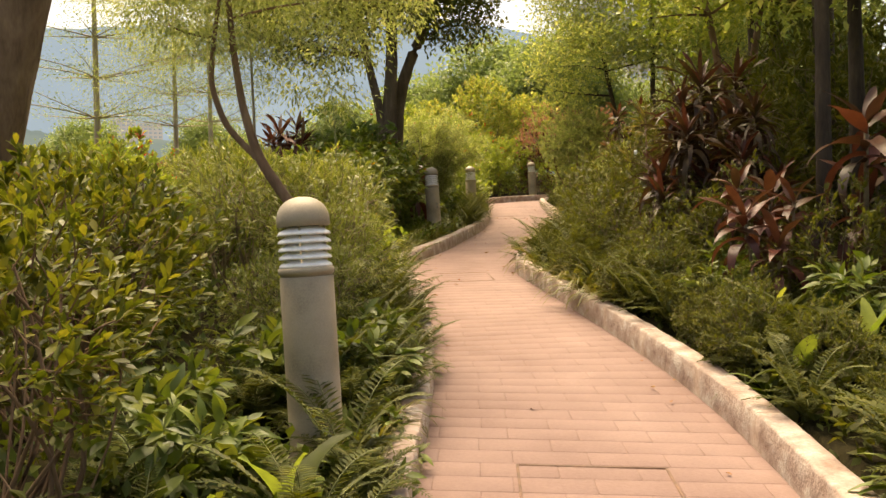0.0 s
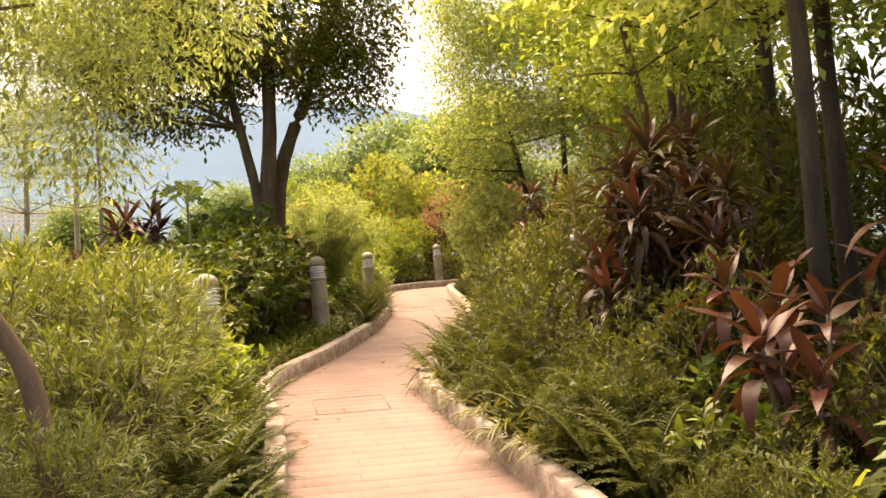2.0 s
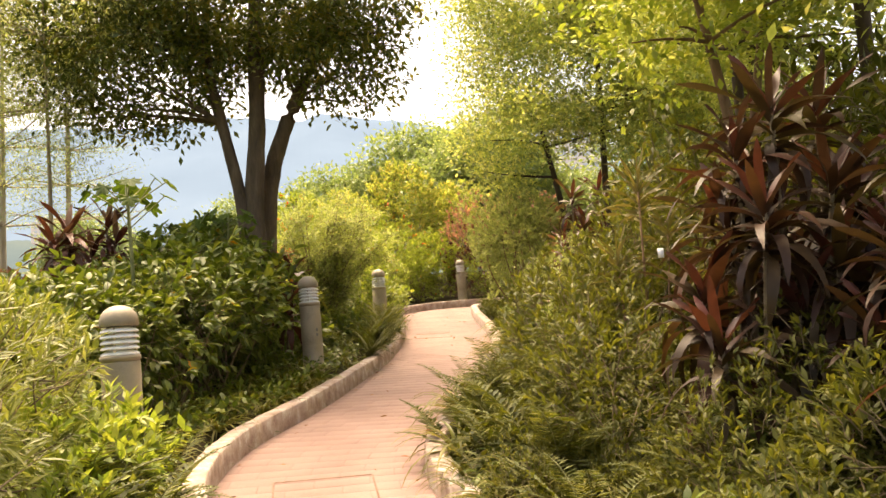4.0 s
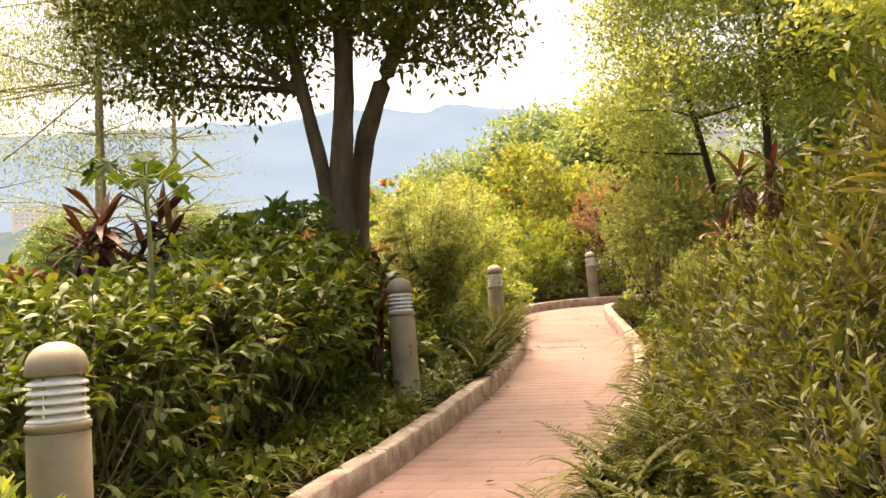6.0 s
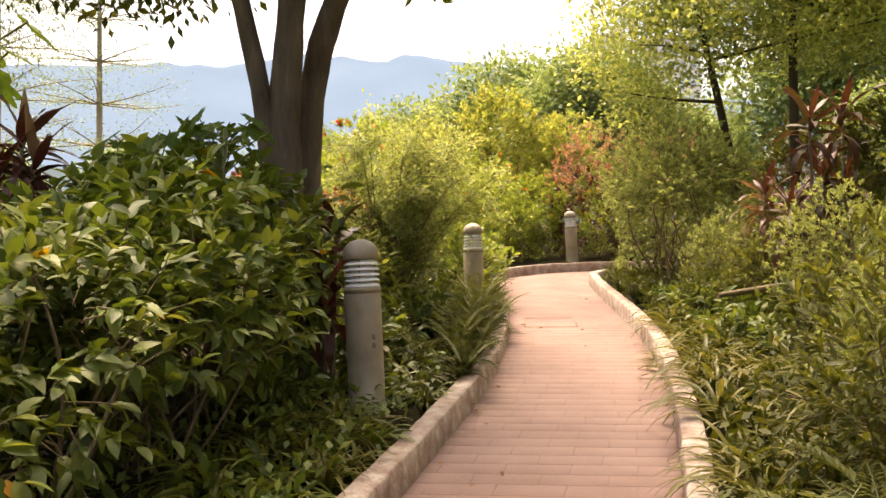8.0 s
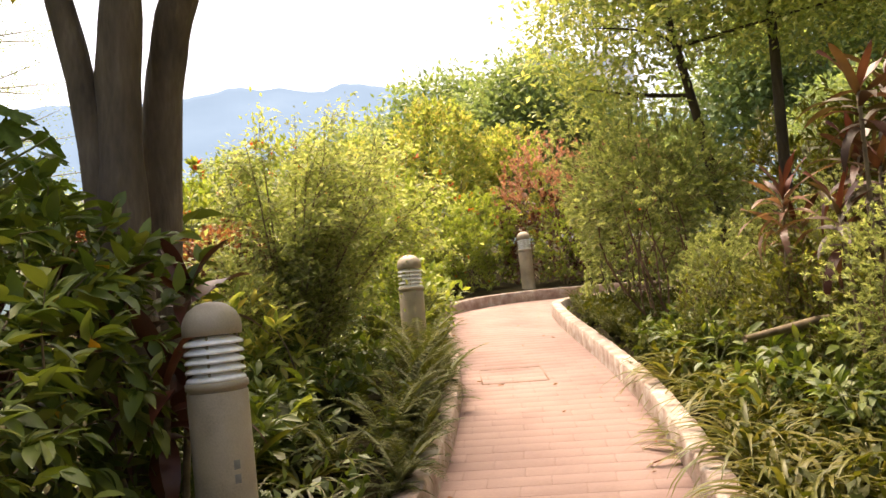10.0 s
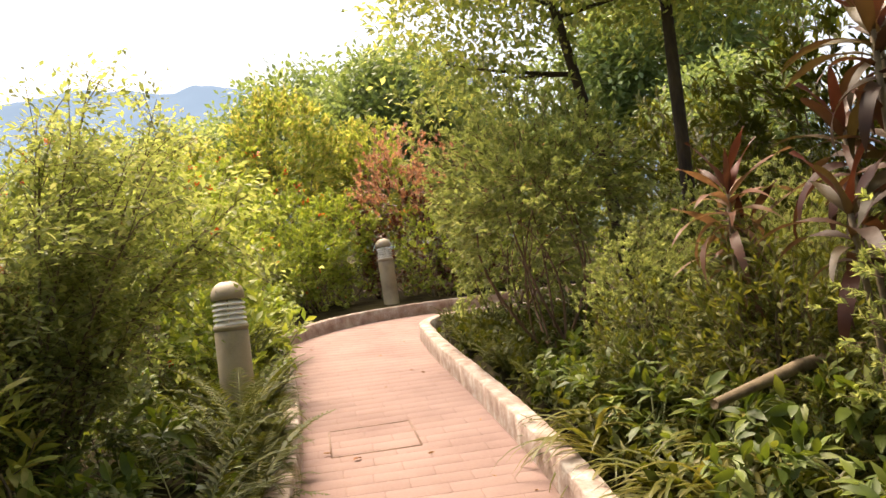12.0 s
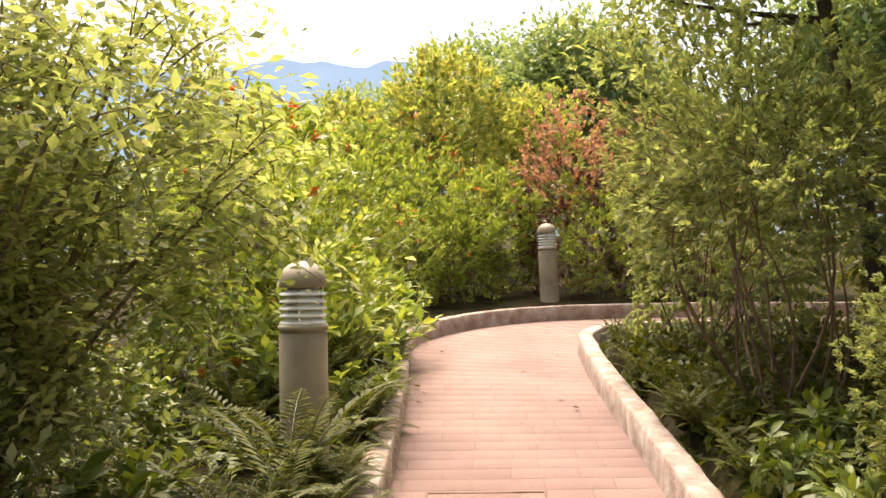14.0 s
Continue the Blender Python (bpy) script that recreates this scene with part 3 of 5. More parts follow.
# ---- plants ----
def shrub(name, label, seed, rx, ry, h, twigs, per, size, tmpl, mat, low=0.12, spread=0.9, droop=0.0, stems=9, stem_mat=None, fill=0.55, group="", category="shrub", flowers=0, flower_mat=None, flower_size=0.06, fmt=None, tip=None, tip_share=0.0, skirt=0.8, uneven=0.34, shoots=0.14, bare=0.0, petals=7):
    """A bush: stems from the base, twigs through an uneven crown, a whorl of leaves on each twig."""
    rng = np.random.default_rng(seed)
    ob = thing(name, label, category, group)
    d = sphere_dirs(rng, twigs, -1.0 if skirt > 0.5 else -0.75)
    lum = lumps(rng, d, uneven)
    rad = (fill + (1 - fill) * rng.uniform(0, 1, twigs) ** 0.5) * lum
    rad *= np.where((rng.uniform(0, 1, twigs) < shoots) & (d[:, 2] > -0.2), rng.uniform(1.03, 1.2, twigs), 1.0)
    mid = h * (0.5 + low / 2)
    half = h * (1 - low) / 2
    flat_r = np.linalg.norm(d[:, :2], axis=1) + 1e-6
    wide = np.where(d[:, 2] < 0, np.clip(1.0 + skirt * (0.85 / flat_r - 1), 1, 3.0), 1.0)
    p = d * np.stack([wide, wide, np.ones(twigs)], 1) * rad[:, None] * np.array([rx, ry, half]) + np.array([0, 0, mid])
    p[:, 2] = np.maximum(p[:, 2], 0.05)
    keep = rng.uniform(0, 1, twigs) > bare * np.clip(1.25 - p[:, 2] / (0.62 * h), 0, 1)
    p, d, rad = p[keep], d[keep], rad[keep]
    twigs = len(p)
    axis = d + rng.normal(0, 0.35, d.shape) + np.array([0, 0, 0.5 - droop])
    axis /= np.linalg.norm(axis, axis=1)[:, None]
    st = []
    for k in range(stems):
        e = p[rng.integers(twigs)] * np.array([0.75, 0.75, 0.85])
        b = np.array([*rng.normal(0, 0.14 * rx, 2), -0.03])
        c = (b + e) / 2 + np.array([*(0.08 * e[:2]), 0.02 * h]) + rng.normal(0, 0.1 * h, 3)
        u = np.linspace(0, 1, 7)[:, None]
        part_mesh("stem", quads_mesh("stem", *tube((1 - u) ** 2 * b + 2 * u * (1 - u) * c + u * u * e, np.linspace(0.013, 0.005, 7) * (0.6 + 0.25 * h) * rng.uniform(0.6, 1.2), 5), stem_mat or M_STEM, True), ob)
    for k in range(0, twigs, 3):
        a = p[k] - axis[k] * size * 2.2
        st.append(tube([a, (a + p[k]) / 2 + rng.normal(0, 0.008, 3), p[k]], [0.004, 0.0035, 0.002], 3))
    part_mesh("twigwork", quads_mesh("twigwork", *join(st), stem_mat or M_STEM, True), ob, kind="stuff")
    def whorl(idx, n, sz, t, spr, up_bias=0.0):
        k = np.repeat(idx, n)
        ang = rng.uniform(0, 2 * math.pi, len(k))
        ref = np.where(np.abs(axis[k][:, 2:3]) > 0.9, [[1.0, 0, 0]], [[0, 0, 1.0]])
        a = np.cross(axis[k], ref)
        a /= np.linalg.norm(a, axis=1)[:, None]
        b = np.cross(axis[k], a)
        f = rng.uniform(0.45, 1.25, len(k)) * spr
        way = axis[k] + (a * np.cos(ang)[:, None] + b * np.sin(ang)[:, None]) * f[:, None] - np.array([0, 0, droop])
        base = p[k] - axis[k] * (rng.uniform(0, 1.3, len(k)) * sz)[:, None]
        return scatter(t, base, way, sz * rng.uniform(0.65, 1.15, len(k)), rng=rng)
    share = np.arange(twigs)
    if tip is not None:
        order = np.argsort(-(p[:, 2] + rng.normal(0, 0.1 * h, twigs)))
        tips = order[: int(twigs * tip_share)]
        share = order[int(twigs * tip_share):]
        part_mesh("tip_leaves", quads_mesh("tip_leaves", *whorl(tips, per, size, tmpl, spread), tip, True), ob, "orange-red young leaves")
    part_mesh("foliage", quads_mesh("foliage", *whorl(share, per, size, tmpl, spread), mat, True), ob)
    if flowers:
        order = np.argsort(-rad + rng.normal(0, 0.1, twigs))
        t = fmt or leaf(2, 0.6, 0.15, 0.2, 0.6)
        for k in order[:flowers]:
            part_mesh("flower", quads_mesh("flower", *whorl(np.array([k]), petals, flower_size, t, 1.0), flower_mat, True), ob, "small bright blossom")
    return ob


def fern(seed, n=15, long=0.5):
    rng = np.random.default_rng(seed)
    ob = thing("fern", "green sword fern with arching fronds", "fern", "ferns beside the path")
    t = chip(0.27, 0.06)
    st, lv = [], []
    for k in range(n):
        a = k * 2.4 + rng.uniform(-0.3, 0.3)
        L = long * rng.uniform(0.6, 1.1)
        lift0 = rng.uniform(0.9, 1.7)
        u = np.linspace(0, 1, 28)
        r = L * u * (0.5 + 0.35 * u)
        z = L * (lift0 * u - 0.95 * u * u * rng.uniform(0.6, 1.0))
        c = np.stack([r * math.cos(a), r * math.sin(a), z + 0.02], 1)
        st.append(tube(c[::3], 0.0025, 3))
        way = np.gradient(c, axis=0)
        way /= np.linalg.norm(way, axis=1)[:, None]
        side = np.cross(way, [0, 0, 1.0])
        side /= np.linalg.norm(side, axis=1)[:, None]
        sz = 0.17 * L * np.sin(np.pi * np.clip(0.12 + 0.86 * u, 0, 1)) ** 0.7 + 0.006
        for sg in (-1, 1):
            lv.append(scatter(t, c[1:], (side * sg + way * 0.45 + rng.normal(0, 0.08, way.shape))[1:], sz[1:], rng=None))
    part_mesh("rachis", quads_mesh("rachis", *join(st), M_GSTEM), ob)
    part_mesh("fronds", quads_mesh("fronds", *join(lv), L_FERN), ob)
    return ob


def strap_plant(name, label, seed, n, long, wide, mat, category="plant", arch=1.0, group=""):
    rng = np.random.default_rng(seed)
    ob = thing(name, label, category, group)
    lv = []
    for k in range(n):
        a = k * 2.4 + rng.uniform(-0.4, 0.4)
        L, w = long * rng.uniform(0.6, 1.1), wide * rng.uniform(0.8, 1.2)
        steep = rng.uniform(0.35, 1.35)
        u = np.linspace(0, 1, 8)
        th = steep - arch * u * 1.7
        dr, dz = np.cos(th) * L / 7, np.sin(th) * L / 7
        r, z = np.concatenate([[0], np.cumsum(dr[:-1])]) + 0.01, np.concatenate([[0], np.cumsum(dz[:-1])])
        ww = w / 2 * np.array([0.6, 0.9, 1, 1, 0.9, 0.7, 0.4, 0.04])
        c, s = math.cos(a), math.sin(a)
        v = []
        for i in range(8):
            v += [(r[i] * c - ww[i] * s, r[i] * s + ww[i] * c, z[i] + ww[i] * 0.4), (r[i] * c, r[i] * s, z[i]), (r[i] * c + ww[i] * s, r[i] * s - ww[i] * c, z[i] + ww[i] * 0.4)]
        q = [f for i in range(7) for f in ((3 * i, 3 * i + 1, 3 * i + 4, 3 * i + 3), (3 * i + 1, 3 * i + 2, 3 * i + 5, 3 * i + 4))]
        lv.append((np.array(v), np.array(q)))
    part_mesh("leaves", quads_mesh("leaves", *join(lv), mat, True), ob)
    return ob


def blade_mesh(name, seed, long, wide, mat, arch):
    """One long cordyline leaf growing along y, arching down."""
    rng = np.random.default_rng(seed)
    v = []
    th, y, z = 0.0, 0.0, 0.0
    for i in range(9):
        s = i / 8
        w = wide / 2 * (0.22 if i == 0 else max(0.03, math.sin(math.pi * min(1, s ** 0.8)) ** 0.75))
        wv = 0.012 * math.sin(7 * s + seed)
        v += [(-w, y, z + 0.35 * w + wv), (0, y, z), (w, y, z + 0.35 * w - wv)]
        th -= arch / 8
        y += long / 8 * math.cos(th)
        z += long / 8 * math.sin(th)
    q = [f for i in range(8) for f in ((3 * i, 3 * i + 1, 3 * i + 4, 3 * i + 3), (3 * i + 1, 3 * i + 2, 3 * i + 5, 3 * i + 4))]
    return quads_mesh(name, v, q, mat, True)


def cordyline(key, label, seed, heads, n, long, wide, mat, top_mat=None, name="cordyline", category="cordyline plant", group="cordylines"):
    """Canes, each with a head of long leaves that are parts of their own."""
    rng = np.random.default_rng(seed)
    ob = thing(name, label, category, group)
    blades = [blade_mesh("leaf", seed + k, long, wide, mat, arch) for k, arch in enumerate((0.6, 1.4, 2.1))]
    young = blade_mesh("leaf", seed + 9, long * 0.75, wide * 0.9, top_mat or mat, 0.35)
    for hx, hy, hz in heads:
        b = np.array([hx * 0.3, hy * 0.3, -0.05])
        e = np.array([hx, hy, hz])
        cane = part_mesh("cane", quads_mesh("cane", *tube([b, b * 0.6 + e * 0.4 + rng.normal(0, 0.02, 3), e], [0.016, 0.014, 0.012], 7), M_STEM, True), ob)
        for k in range(n):
            u = k / n
            me = young if u > 0.8 else blades[min(2, int(3 * (1 - u) * 0.99))]
            p = part_mesh("leaf", me, cane)
            sc = rng.uniform(0.75, 1.1)
            p.matrix_basis = Matrix.Translation((hx, hy, hz - 0.22 + 0.26 * u)) @ Euler((0, 0, k * 2.4 + rng.uniform(-0.3, 0.3))).to_matrix().to_4x4() @ Euler((0.15 + 1.1 * u ** 1.2 + rng.uniform(-0.2, 0.2), rng.uniform(-0.3, 0.3), 0)).to_matrix().to_4x4() @ Matrix.Diagonal((sc, sc, sc, 1))
    return ob


def limb_path(a, b, rng, bend=0.08, n=8):
    a, b = np.array(a, float), np.array(b, float)
    u = np.linspace(0, 1, n)[:, None]
    L = np.linalg.norm(b - a)
    c = (a + b) / 2 + rng.normal(0, bend * L, 3)
    return (1 - u) ** 2 * a + 2 * u * (1 - u) * c + u * u * b


def tree(name, label, seed, trunks, blobs, clumps, per, clump_r, size, tmpl, mat, bark, droop=0.0, limbs=10, group="", flat=1.0):
    """trunks: lists of (x, y, z, radius); blobs: crown masses (x, y, z, rx, ry, rz)."""
    rng = np.random.default_rng(seed)
    ob = thing(name, label, "tree", group)
    tops = []
    for tr in trunks:
        p = np.array(tr, float)
        u = np.linspace(0, len(p) - 1, 5 * len(p))
        c = np.stack([np.interp(u, range(len(p)), p[:, k]) for k in range(4)], 1)
        ker = np.array([0.25, 0.5, 0.25])
        for k in range(3):
            for _ in range(3):
                c[1:-1, k] = np.convolve(c[:, k], ker, "valid")
        v, q = tube(c[:, :3], c[:, 3], 14)
        v = v + np.array([[0.04 * p[0, 3] * noise.noise((a * 9, b * 9, d * 3)) for a, b, d in v]]).T * 3 * np.array([[1, 1, 0]])
        trunk = part_mesh("trunk", quads_mesh("trunk", v, q, bark, True), ob)
        tops += [(*c[int(len(c) * f)], trunk) for f in (0.55, 0.7, 0.85, 0.98)]
    vol = np.array([b[3] * b[4] * b[5] for b in blobs])
    cs = []
    for b, k in zip(blobs, np.maximum(3, (clumps * vol / vol.sum()).astype(int))):
        d = sphere_dirs(rng, k)
        r = rng.uniform(0.25, 1, k) ** 0.45 * lumps(rng, d, 0.3)
        cs.append(np.array(b[:3]) + d * r[:, None] * np.array(b[3:]))
    cs = np.concatenate(cs)
    for k in rng.choice(len(cs), min(len(cs), limbs * 3), replace=False):
        t = min(tops, key=lambda w: np.linalg.norm(np.array(w[:3]) - cs[k]) + (2.0 if w[2] > cs[k][2] + 0.3 else 0))
        r0 = min(t[3] * 0.5, 0.028)
        c = limb_path(t[:3], cs[k], rng)
        part_mesh("limb", quads_mesh("limb", *tube(c, np.linspace(r0, 0.006, len(c)), 6), bark, True), t[4])
    k = np.repeat(np.arange(len(cs)), per)
    off = rng.normal(0, 1, (len(k), 3)) * clump_r * np.array([1, 1, 0.75 * flat])
    pos = cs[k] + off
    way = off / (np.linalg.norm(off, axis=1)[:, None] + 1e-6) + rng.normal(0, 0.5, off.shape) - np.array([0, 0, droop])
    part_mesh("crown", quads_mesh("crown", *scatter(tmpl, pos, way, size * rng.uniform(0.6, 1.2, len(k)), rng=rng), mat), ob)
    return ob

# ---- beds by the path: where each plant stands ----
CHIP, CHIP_N, OVAL, LANCE = chip(0.5), chip(0.22), leaf(2, 0.42, 0.12, 0.15), leaf(3, 0.2, 0.1, 0.25)
BIG_OVAL = leaf(4, 0.5, 0.14, 0.3, 0.42)

whorl = lambda: shrub("evergreen_shrub", "dense evergreen hedge shrub with whorled olive-green leaves", 11, 0.72, 0.72, 1.4, 640, 8, 0.072, leaf(3, 0.42, 0.12, 0.1, 0.62), L_WHORL, low=0.2, group="evergreen hedge", stems=30, stem_mat=M_BARK2, bare=0.97)
for x, y, turn, s in ((-1.4, 2.5, 0, 0.84), (-2.2, 2.7, 70, 0.88), (-3.0, 3.2, 30, 0.88), (-1.75, 3.75, 130, 0.9), (-2.7, 4.2, 200, 0.92), (-3.8, 4.3, 260, 0.92), (-2.0, 4.9, 300, 0.88), (-2.3, 5.4, 20, 0.92), (-3.3, 5.5, 160, 0.95), (-4.6, 5.4, 90, 0.95)):
    put("whorl", whorl, x, y, turn, s)

bamboo = lambda: shrub("narrow_leaf_shrub", "arching shrub with narrow pale green leaves", 12, 0.6, 0.6, 1.3, 420, 8, 0.085, leaf(2, 0.16, 0.08, 0.15), L_NARROW, low=0.22, skirt=0.3, droop=0.15, uneven=0.5, group="narrow-leaved shrubs", stems=12)
for x, y, turn, s in ((-0.72, 5.02, 200, 0.6), (-0.95, 4.75, 300, 0.55), (-0.8, 5.85, 0, 0.78), (-0.95, 6.6, 110, 1.0), (-1.5, 6.6, 40, 1.05), (-1.05, 7.5, 220, 1.0), (-1.9, 7.7, 300, 1.1), (-2.7, 6.9, 20, 1.1), (-1.35, 8.5, 70, 0.95), (-2.4, 8.9, 170, 1.1)):
    put("bamboo", bamboo, x, y, turn, s)

pale = lambda: shrub("light_green_shrub", "low light green shrub beside a bollard", 13, 0.42, 0.42, 0.7, 150, 6, 0.09, OVAL, L_LIGHT, low=0.0, group="light green shrubs", stems=8, stem_mat=M_GSTEM)
for x, y, turn, s in ((-0.85, 8.75, 0, 1.0), (-1.2, 9.1, 90, 0.9), (-1.05, 8.3, 150, 1.05), (-0.72, 8.2, 240, 0.85), (-1.4, 8.6, 30, 1.1), (-0.68, 7.65, 320, 0.8), (0.55, 18.9, 20, 1.2), (0.5, 19.8, 200, 1.3), (0.6, 20.9, 100, 1.2)):
    put("pale", pale, x, y, turn, s)

broad = lambda: shrub("broad_leaf_shrub", "dark green broad-leaved hedge shrub with a few yellowed leaves", 14, 0.75, 0.75, 1.38, 520, 6, 0.1, BIG_OVAL, L_BROAD, low=0.12, droop=0.25, group="broad-leaved hedge", stems=18, flowers=9, flower_mat=L_YELLOW, flower_size=0.085, bare=0.92, petals=1, uneven=0.28)
for x, y, turn, s in ((-1.75, 9.9, 0, 0.84), (-1.5, 10.7, 60, 0.9), (-1.25, 11.5, 140, 0.93), (-1.0, 12.3, 220, 1.0), (-1.2, 13.0, 290, 1.15), (-1.15, 13.85, 10, 1.2), (-2.6, 10.2, 100, 0.85), (-2.3, 11.2, 180, 0.9), (-2.0, 12.1, 250, 0.95), (-1.8, 13.1, 330, 1.0), (-3.4, 10.6, 40, 0.85), (-3.1, 11.8, 120, 0.88), (-2.6, 9.3, 210, 0.8), (-3.5, 9.6, 300, 0.78), (-0.4, 16.1, 50, 0.5), (-0.75, 16.7, 160, 0.58), (-0.15, 17.15, 270, 0.5), (-0.7, 15.2, 20, 0.5)):
    put("broad", broad, x, y, turn, s)

ixora = lambda: shrub("red_tipped_shrub", "clipped maroon shrub with orange-red young tips", 15, 0.75, 0.75, 1.2, 900, 9, 0.055, CHIP, L_MAROON, low=0.05, group="red-tipped hedge", tip=L_ORANGE, tip_share=0.3, fill=0.8, shoots=0.0)
for x, y, turn, s in ((-2.7, 14.3, 90, 1.15), (-3.5, 13.4, 200, 1.12), (-4.4, 12.5, 20, 1.08), (-5.3, 11.6, 130, 1.05), (-3.6, 8.3, 60, 1.0), (-4.4, 7.6, 250, 1.05), (-5.0, 9.2, 10, 1.0)):
    put("ixora", ixora, x, y, turn, s)

feather = lambda: shrub("feathery_shrub", "feathery shrub with fine yellow-green leaves", 16, 0.95, 0.95, 2.3, 1500, 16, 0.06, chip(0.36), L_FEATHER, low=0.1, droop=0.2, group="feathery shrubs", stems=14, stem_mat=M_BARK2, fill=0.4, uneven=0.5, shoots=0.2)
for x, y, turn, s in ((-0.75, 15.75, 130, 0.5), (3.3, 20.3, 200, 0.85), (3.2, 14.3, 300, 0.5), (3.4, 13.0, 20, 0.55), (4.2, 16.8, 250, 0.5), (2.6, 12.6, 90, 0.4), (3.15, 17.05, 140, 0.45), (3.55, 16.3, 30, 0.45), (3.9, 17.6, 220, 0.5)):
    put("feather", feather, x, y, turn, s)
open_feather = lambda: shrub("feathery_shrub", "tall open feathery shrub on bare brown stems", 36, 1.0, 0.95, 2.3, 1500, 15, 0.062, chip(0.38), L_FEATHER, low=0.34, droop=0.2, group="open feathery shrubs", stems=11, stem_mat=M_BARK2, fill=0.28, skirt=0.0, uneven=0.5, shoots=0.22)
for x, y, turn, s in ((3.1, 18.6, 160, 0.92),):
    put("open_feather", open_feather, x, y, turn, s)



def arching_shrub(seed, stems, wide, h):
    """Slanting stems fanned from one root; leafy sprays along their upper halves."""
    rng = np.random.default_rng(seed)
    ob = thing("arching_shrub", "arching shrub with slanting brown stems and small green leaves", "shrub")
    pos, way, twig = [], [], []
    for k in range(stems):
        a = k * 2.4 + rng.uniform(-0.4, 0.4)
        out = wide * math.sqrt((k + 0.6) / stems) * rng.uniform(0.75, 1.1)
        e = np.array([out * math.cos(a) + 0.16, out * math.sin(a), h * (1.0 - 0.42 * (out / wide) ** 2) * rng.uniform(0.85, 1.05)])
        b = np.array([rng.normal(-0.12, 0.06), rng.normal(0, 0.06), -0.04])
        c = b * 0.45 + e * 0.55 + np.array([-0.1 * e[0], -0.1 * e[1], 0.12 * h])
        u = np.linspace(0, 1, 12)[:, None]
        line = (1 - u) ** 2 * b + 2 * u * (1 - u) * c + u * u * e
        part_mesh("stem", quads_mesh("stem", *tube(line, np.linspace(0.012, 0.003, 12), 6), M_STEM, True), ob)
        for f in np.linspace(0.3, 1.0, 21):
            p0 = line[int(f * 11)]
            d = (e - b) / np.linalg.norm(e - b) + rng.normal(0, 0.75, 3) + np.array([0, 0, -0.1])
            d /= np.linalg.norm(d)
            L = rng.uniform(0.2, 0.46)
            v = np.linspace(0, 1, 9)[:, None]
            tw = p0 + d * L * v - np.array([0, 0, 0.22 * L]) * v ** 2
            twig.append(tube(tw[::4], [0.003, 0.0024, 0.0015], 3))
            side = np.cross(d, rng.normal(0, 0.3, 3) + np.array([0, 0, 1.0]))
            side /= np.linalg.norm(side)
            for sg in (-1, 1):
                for q in tw[1:]:
                    for _ in range(4):
                        pos.append(q + rng.normal(0, 0.045, 3))
                        way.append(side * sg + d * 0.5 + rng.normal(0, 0.35, 3))
    part_mesh("twigwork", quads_mesh("twigwork", *join(twig), M_STEM, True), ob, kind="stuff")
    pos, way = np.array(pos), np.array(way)
    part_mesh("foliage", quads_mesh("foliage", *scatter(leaf(2, 0.5, 0.1, 0.15), pos, way, 0.043 * rng.uniform(0.6, 1.25, len(pos)), rng=rng), L_FEATHER, True), ob)
    return ob


put("arching", lambda: arching_shrub(38, 22, 0.9, 2.15), -0.16, 16.45)

hibiscus = lambda: shrub("hibiscus_bush", "green hibiscus bush with scattered red flowers", 17, 0.85, 0.85, 1.9, 700, 8, 0.085, CHIP, L_LIGHT, low=0.02, group="hibiscus bushes", stems=12, flowers=15, flower_mat=L_FLOWER, flower_size=0.06)
for x, y, turn, s in ((0.1, 22.3, 0, 1.0), (1.0, 24.6, 80, 0.95), (2.0, 24.9, 170, 0.9), (-0.4, 20.6, 230, 1.1), (-0.9, 24.0, 300, 1.4), (-1.5, 18.9, 40, 1.0), (-2.3, 6.1, 200, 0.72), (-3.2, 7.9, 100, 0.8), (0.0, 19.2, 30, 0.95), (0.2, 25.6, 120, 1.3), (0.85, 23.5, 10, 0.6), (1.55, 24.05, 150, 0.7), (3.3, 24.2, 250, 0.7), (4.4, 24.3, 30, 0.8), (5.6, 24.4, 90, 0.9)):
    put("hibiscus", hibiscus, x, y, turn, s)

maroon = lambda: shrub("maroon_bush", "rounded maroon bush with rusty young tips", 37, 0.5, 0.5, 1.35, 900, 9, 0.05, CHIP, L_MAROON, low=0.2, fill=0.8, tip=L_ORANGE, tip_share=0.16, shoots=0.0)
put("maroon", maroon, -0.72, 16.7)
put("maroon", maroon, -1.45, 17.3, 80, 1.05)
put("maroon", maroon, -2.0, 18.3, 160, 1.15)

golden = lambda: shrub("golden_bush", "tall bush with bright yellow-green upright shoots", 18, 1.25, 1.25, 3.4, 1200, 10, 0.11, CHIP, L_GOLD, low=0.05, group="golden bushes", stems=22, fill=0.45)
for x, y, turn, s in ((1.4, 27.2, 0, 1.0), (-0.3, 27.6, 100, 0.9), (2.9, 27.9, 200, 0.85), (-5.6, 14.2, 30, 0.42), (-6.4, 13.2, 150, 0.42), (-7.2, 14.8, 260, 0.5), (-6.2, 16.0, 80, 0.45), (-4.9, 15.6, 310, 0.4), (-7.9, 12.4, 190, 0.5), (-8.6, 15.6, 20, 0.6)):
    put("golden", golden, x, y, turn, s)

pinkish = lambda: shrub("pink_flowering_bush", "maroon-leaved bush covered in dusty pink blossom", 19, 0.85, 0.85, 2.5, 650, 8, 0.085, CHIP, L_MAROON, low=0.02, group="pink bushes", stems=10, tip=L_PINK, tip_share=0.4)
for x, y, turn, s in ((3.0, 24.9, 0, 0.95), (3.9, 25.1, 120, 0.9), (4.9, 24.9, 220, 0.9)):
    put("pinkish", pinkish, x, y, turn, s)

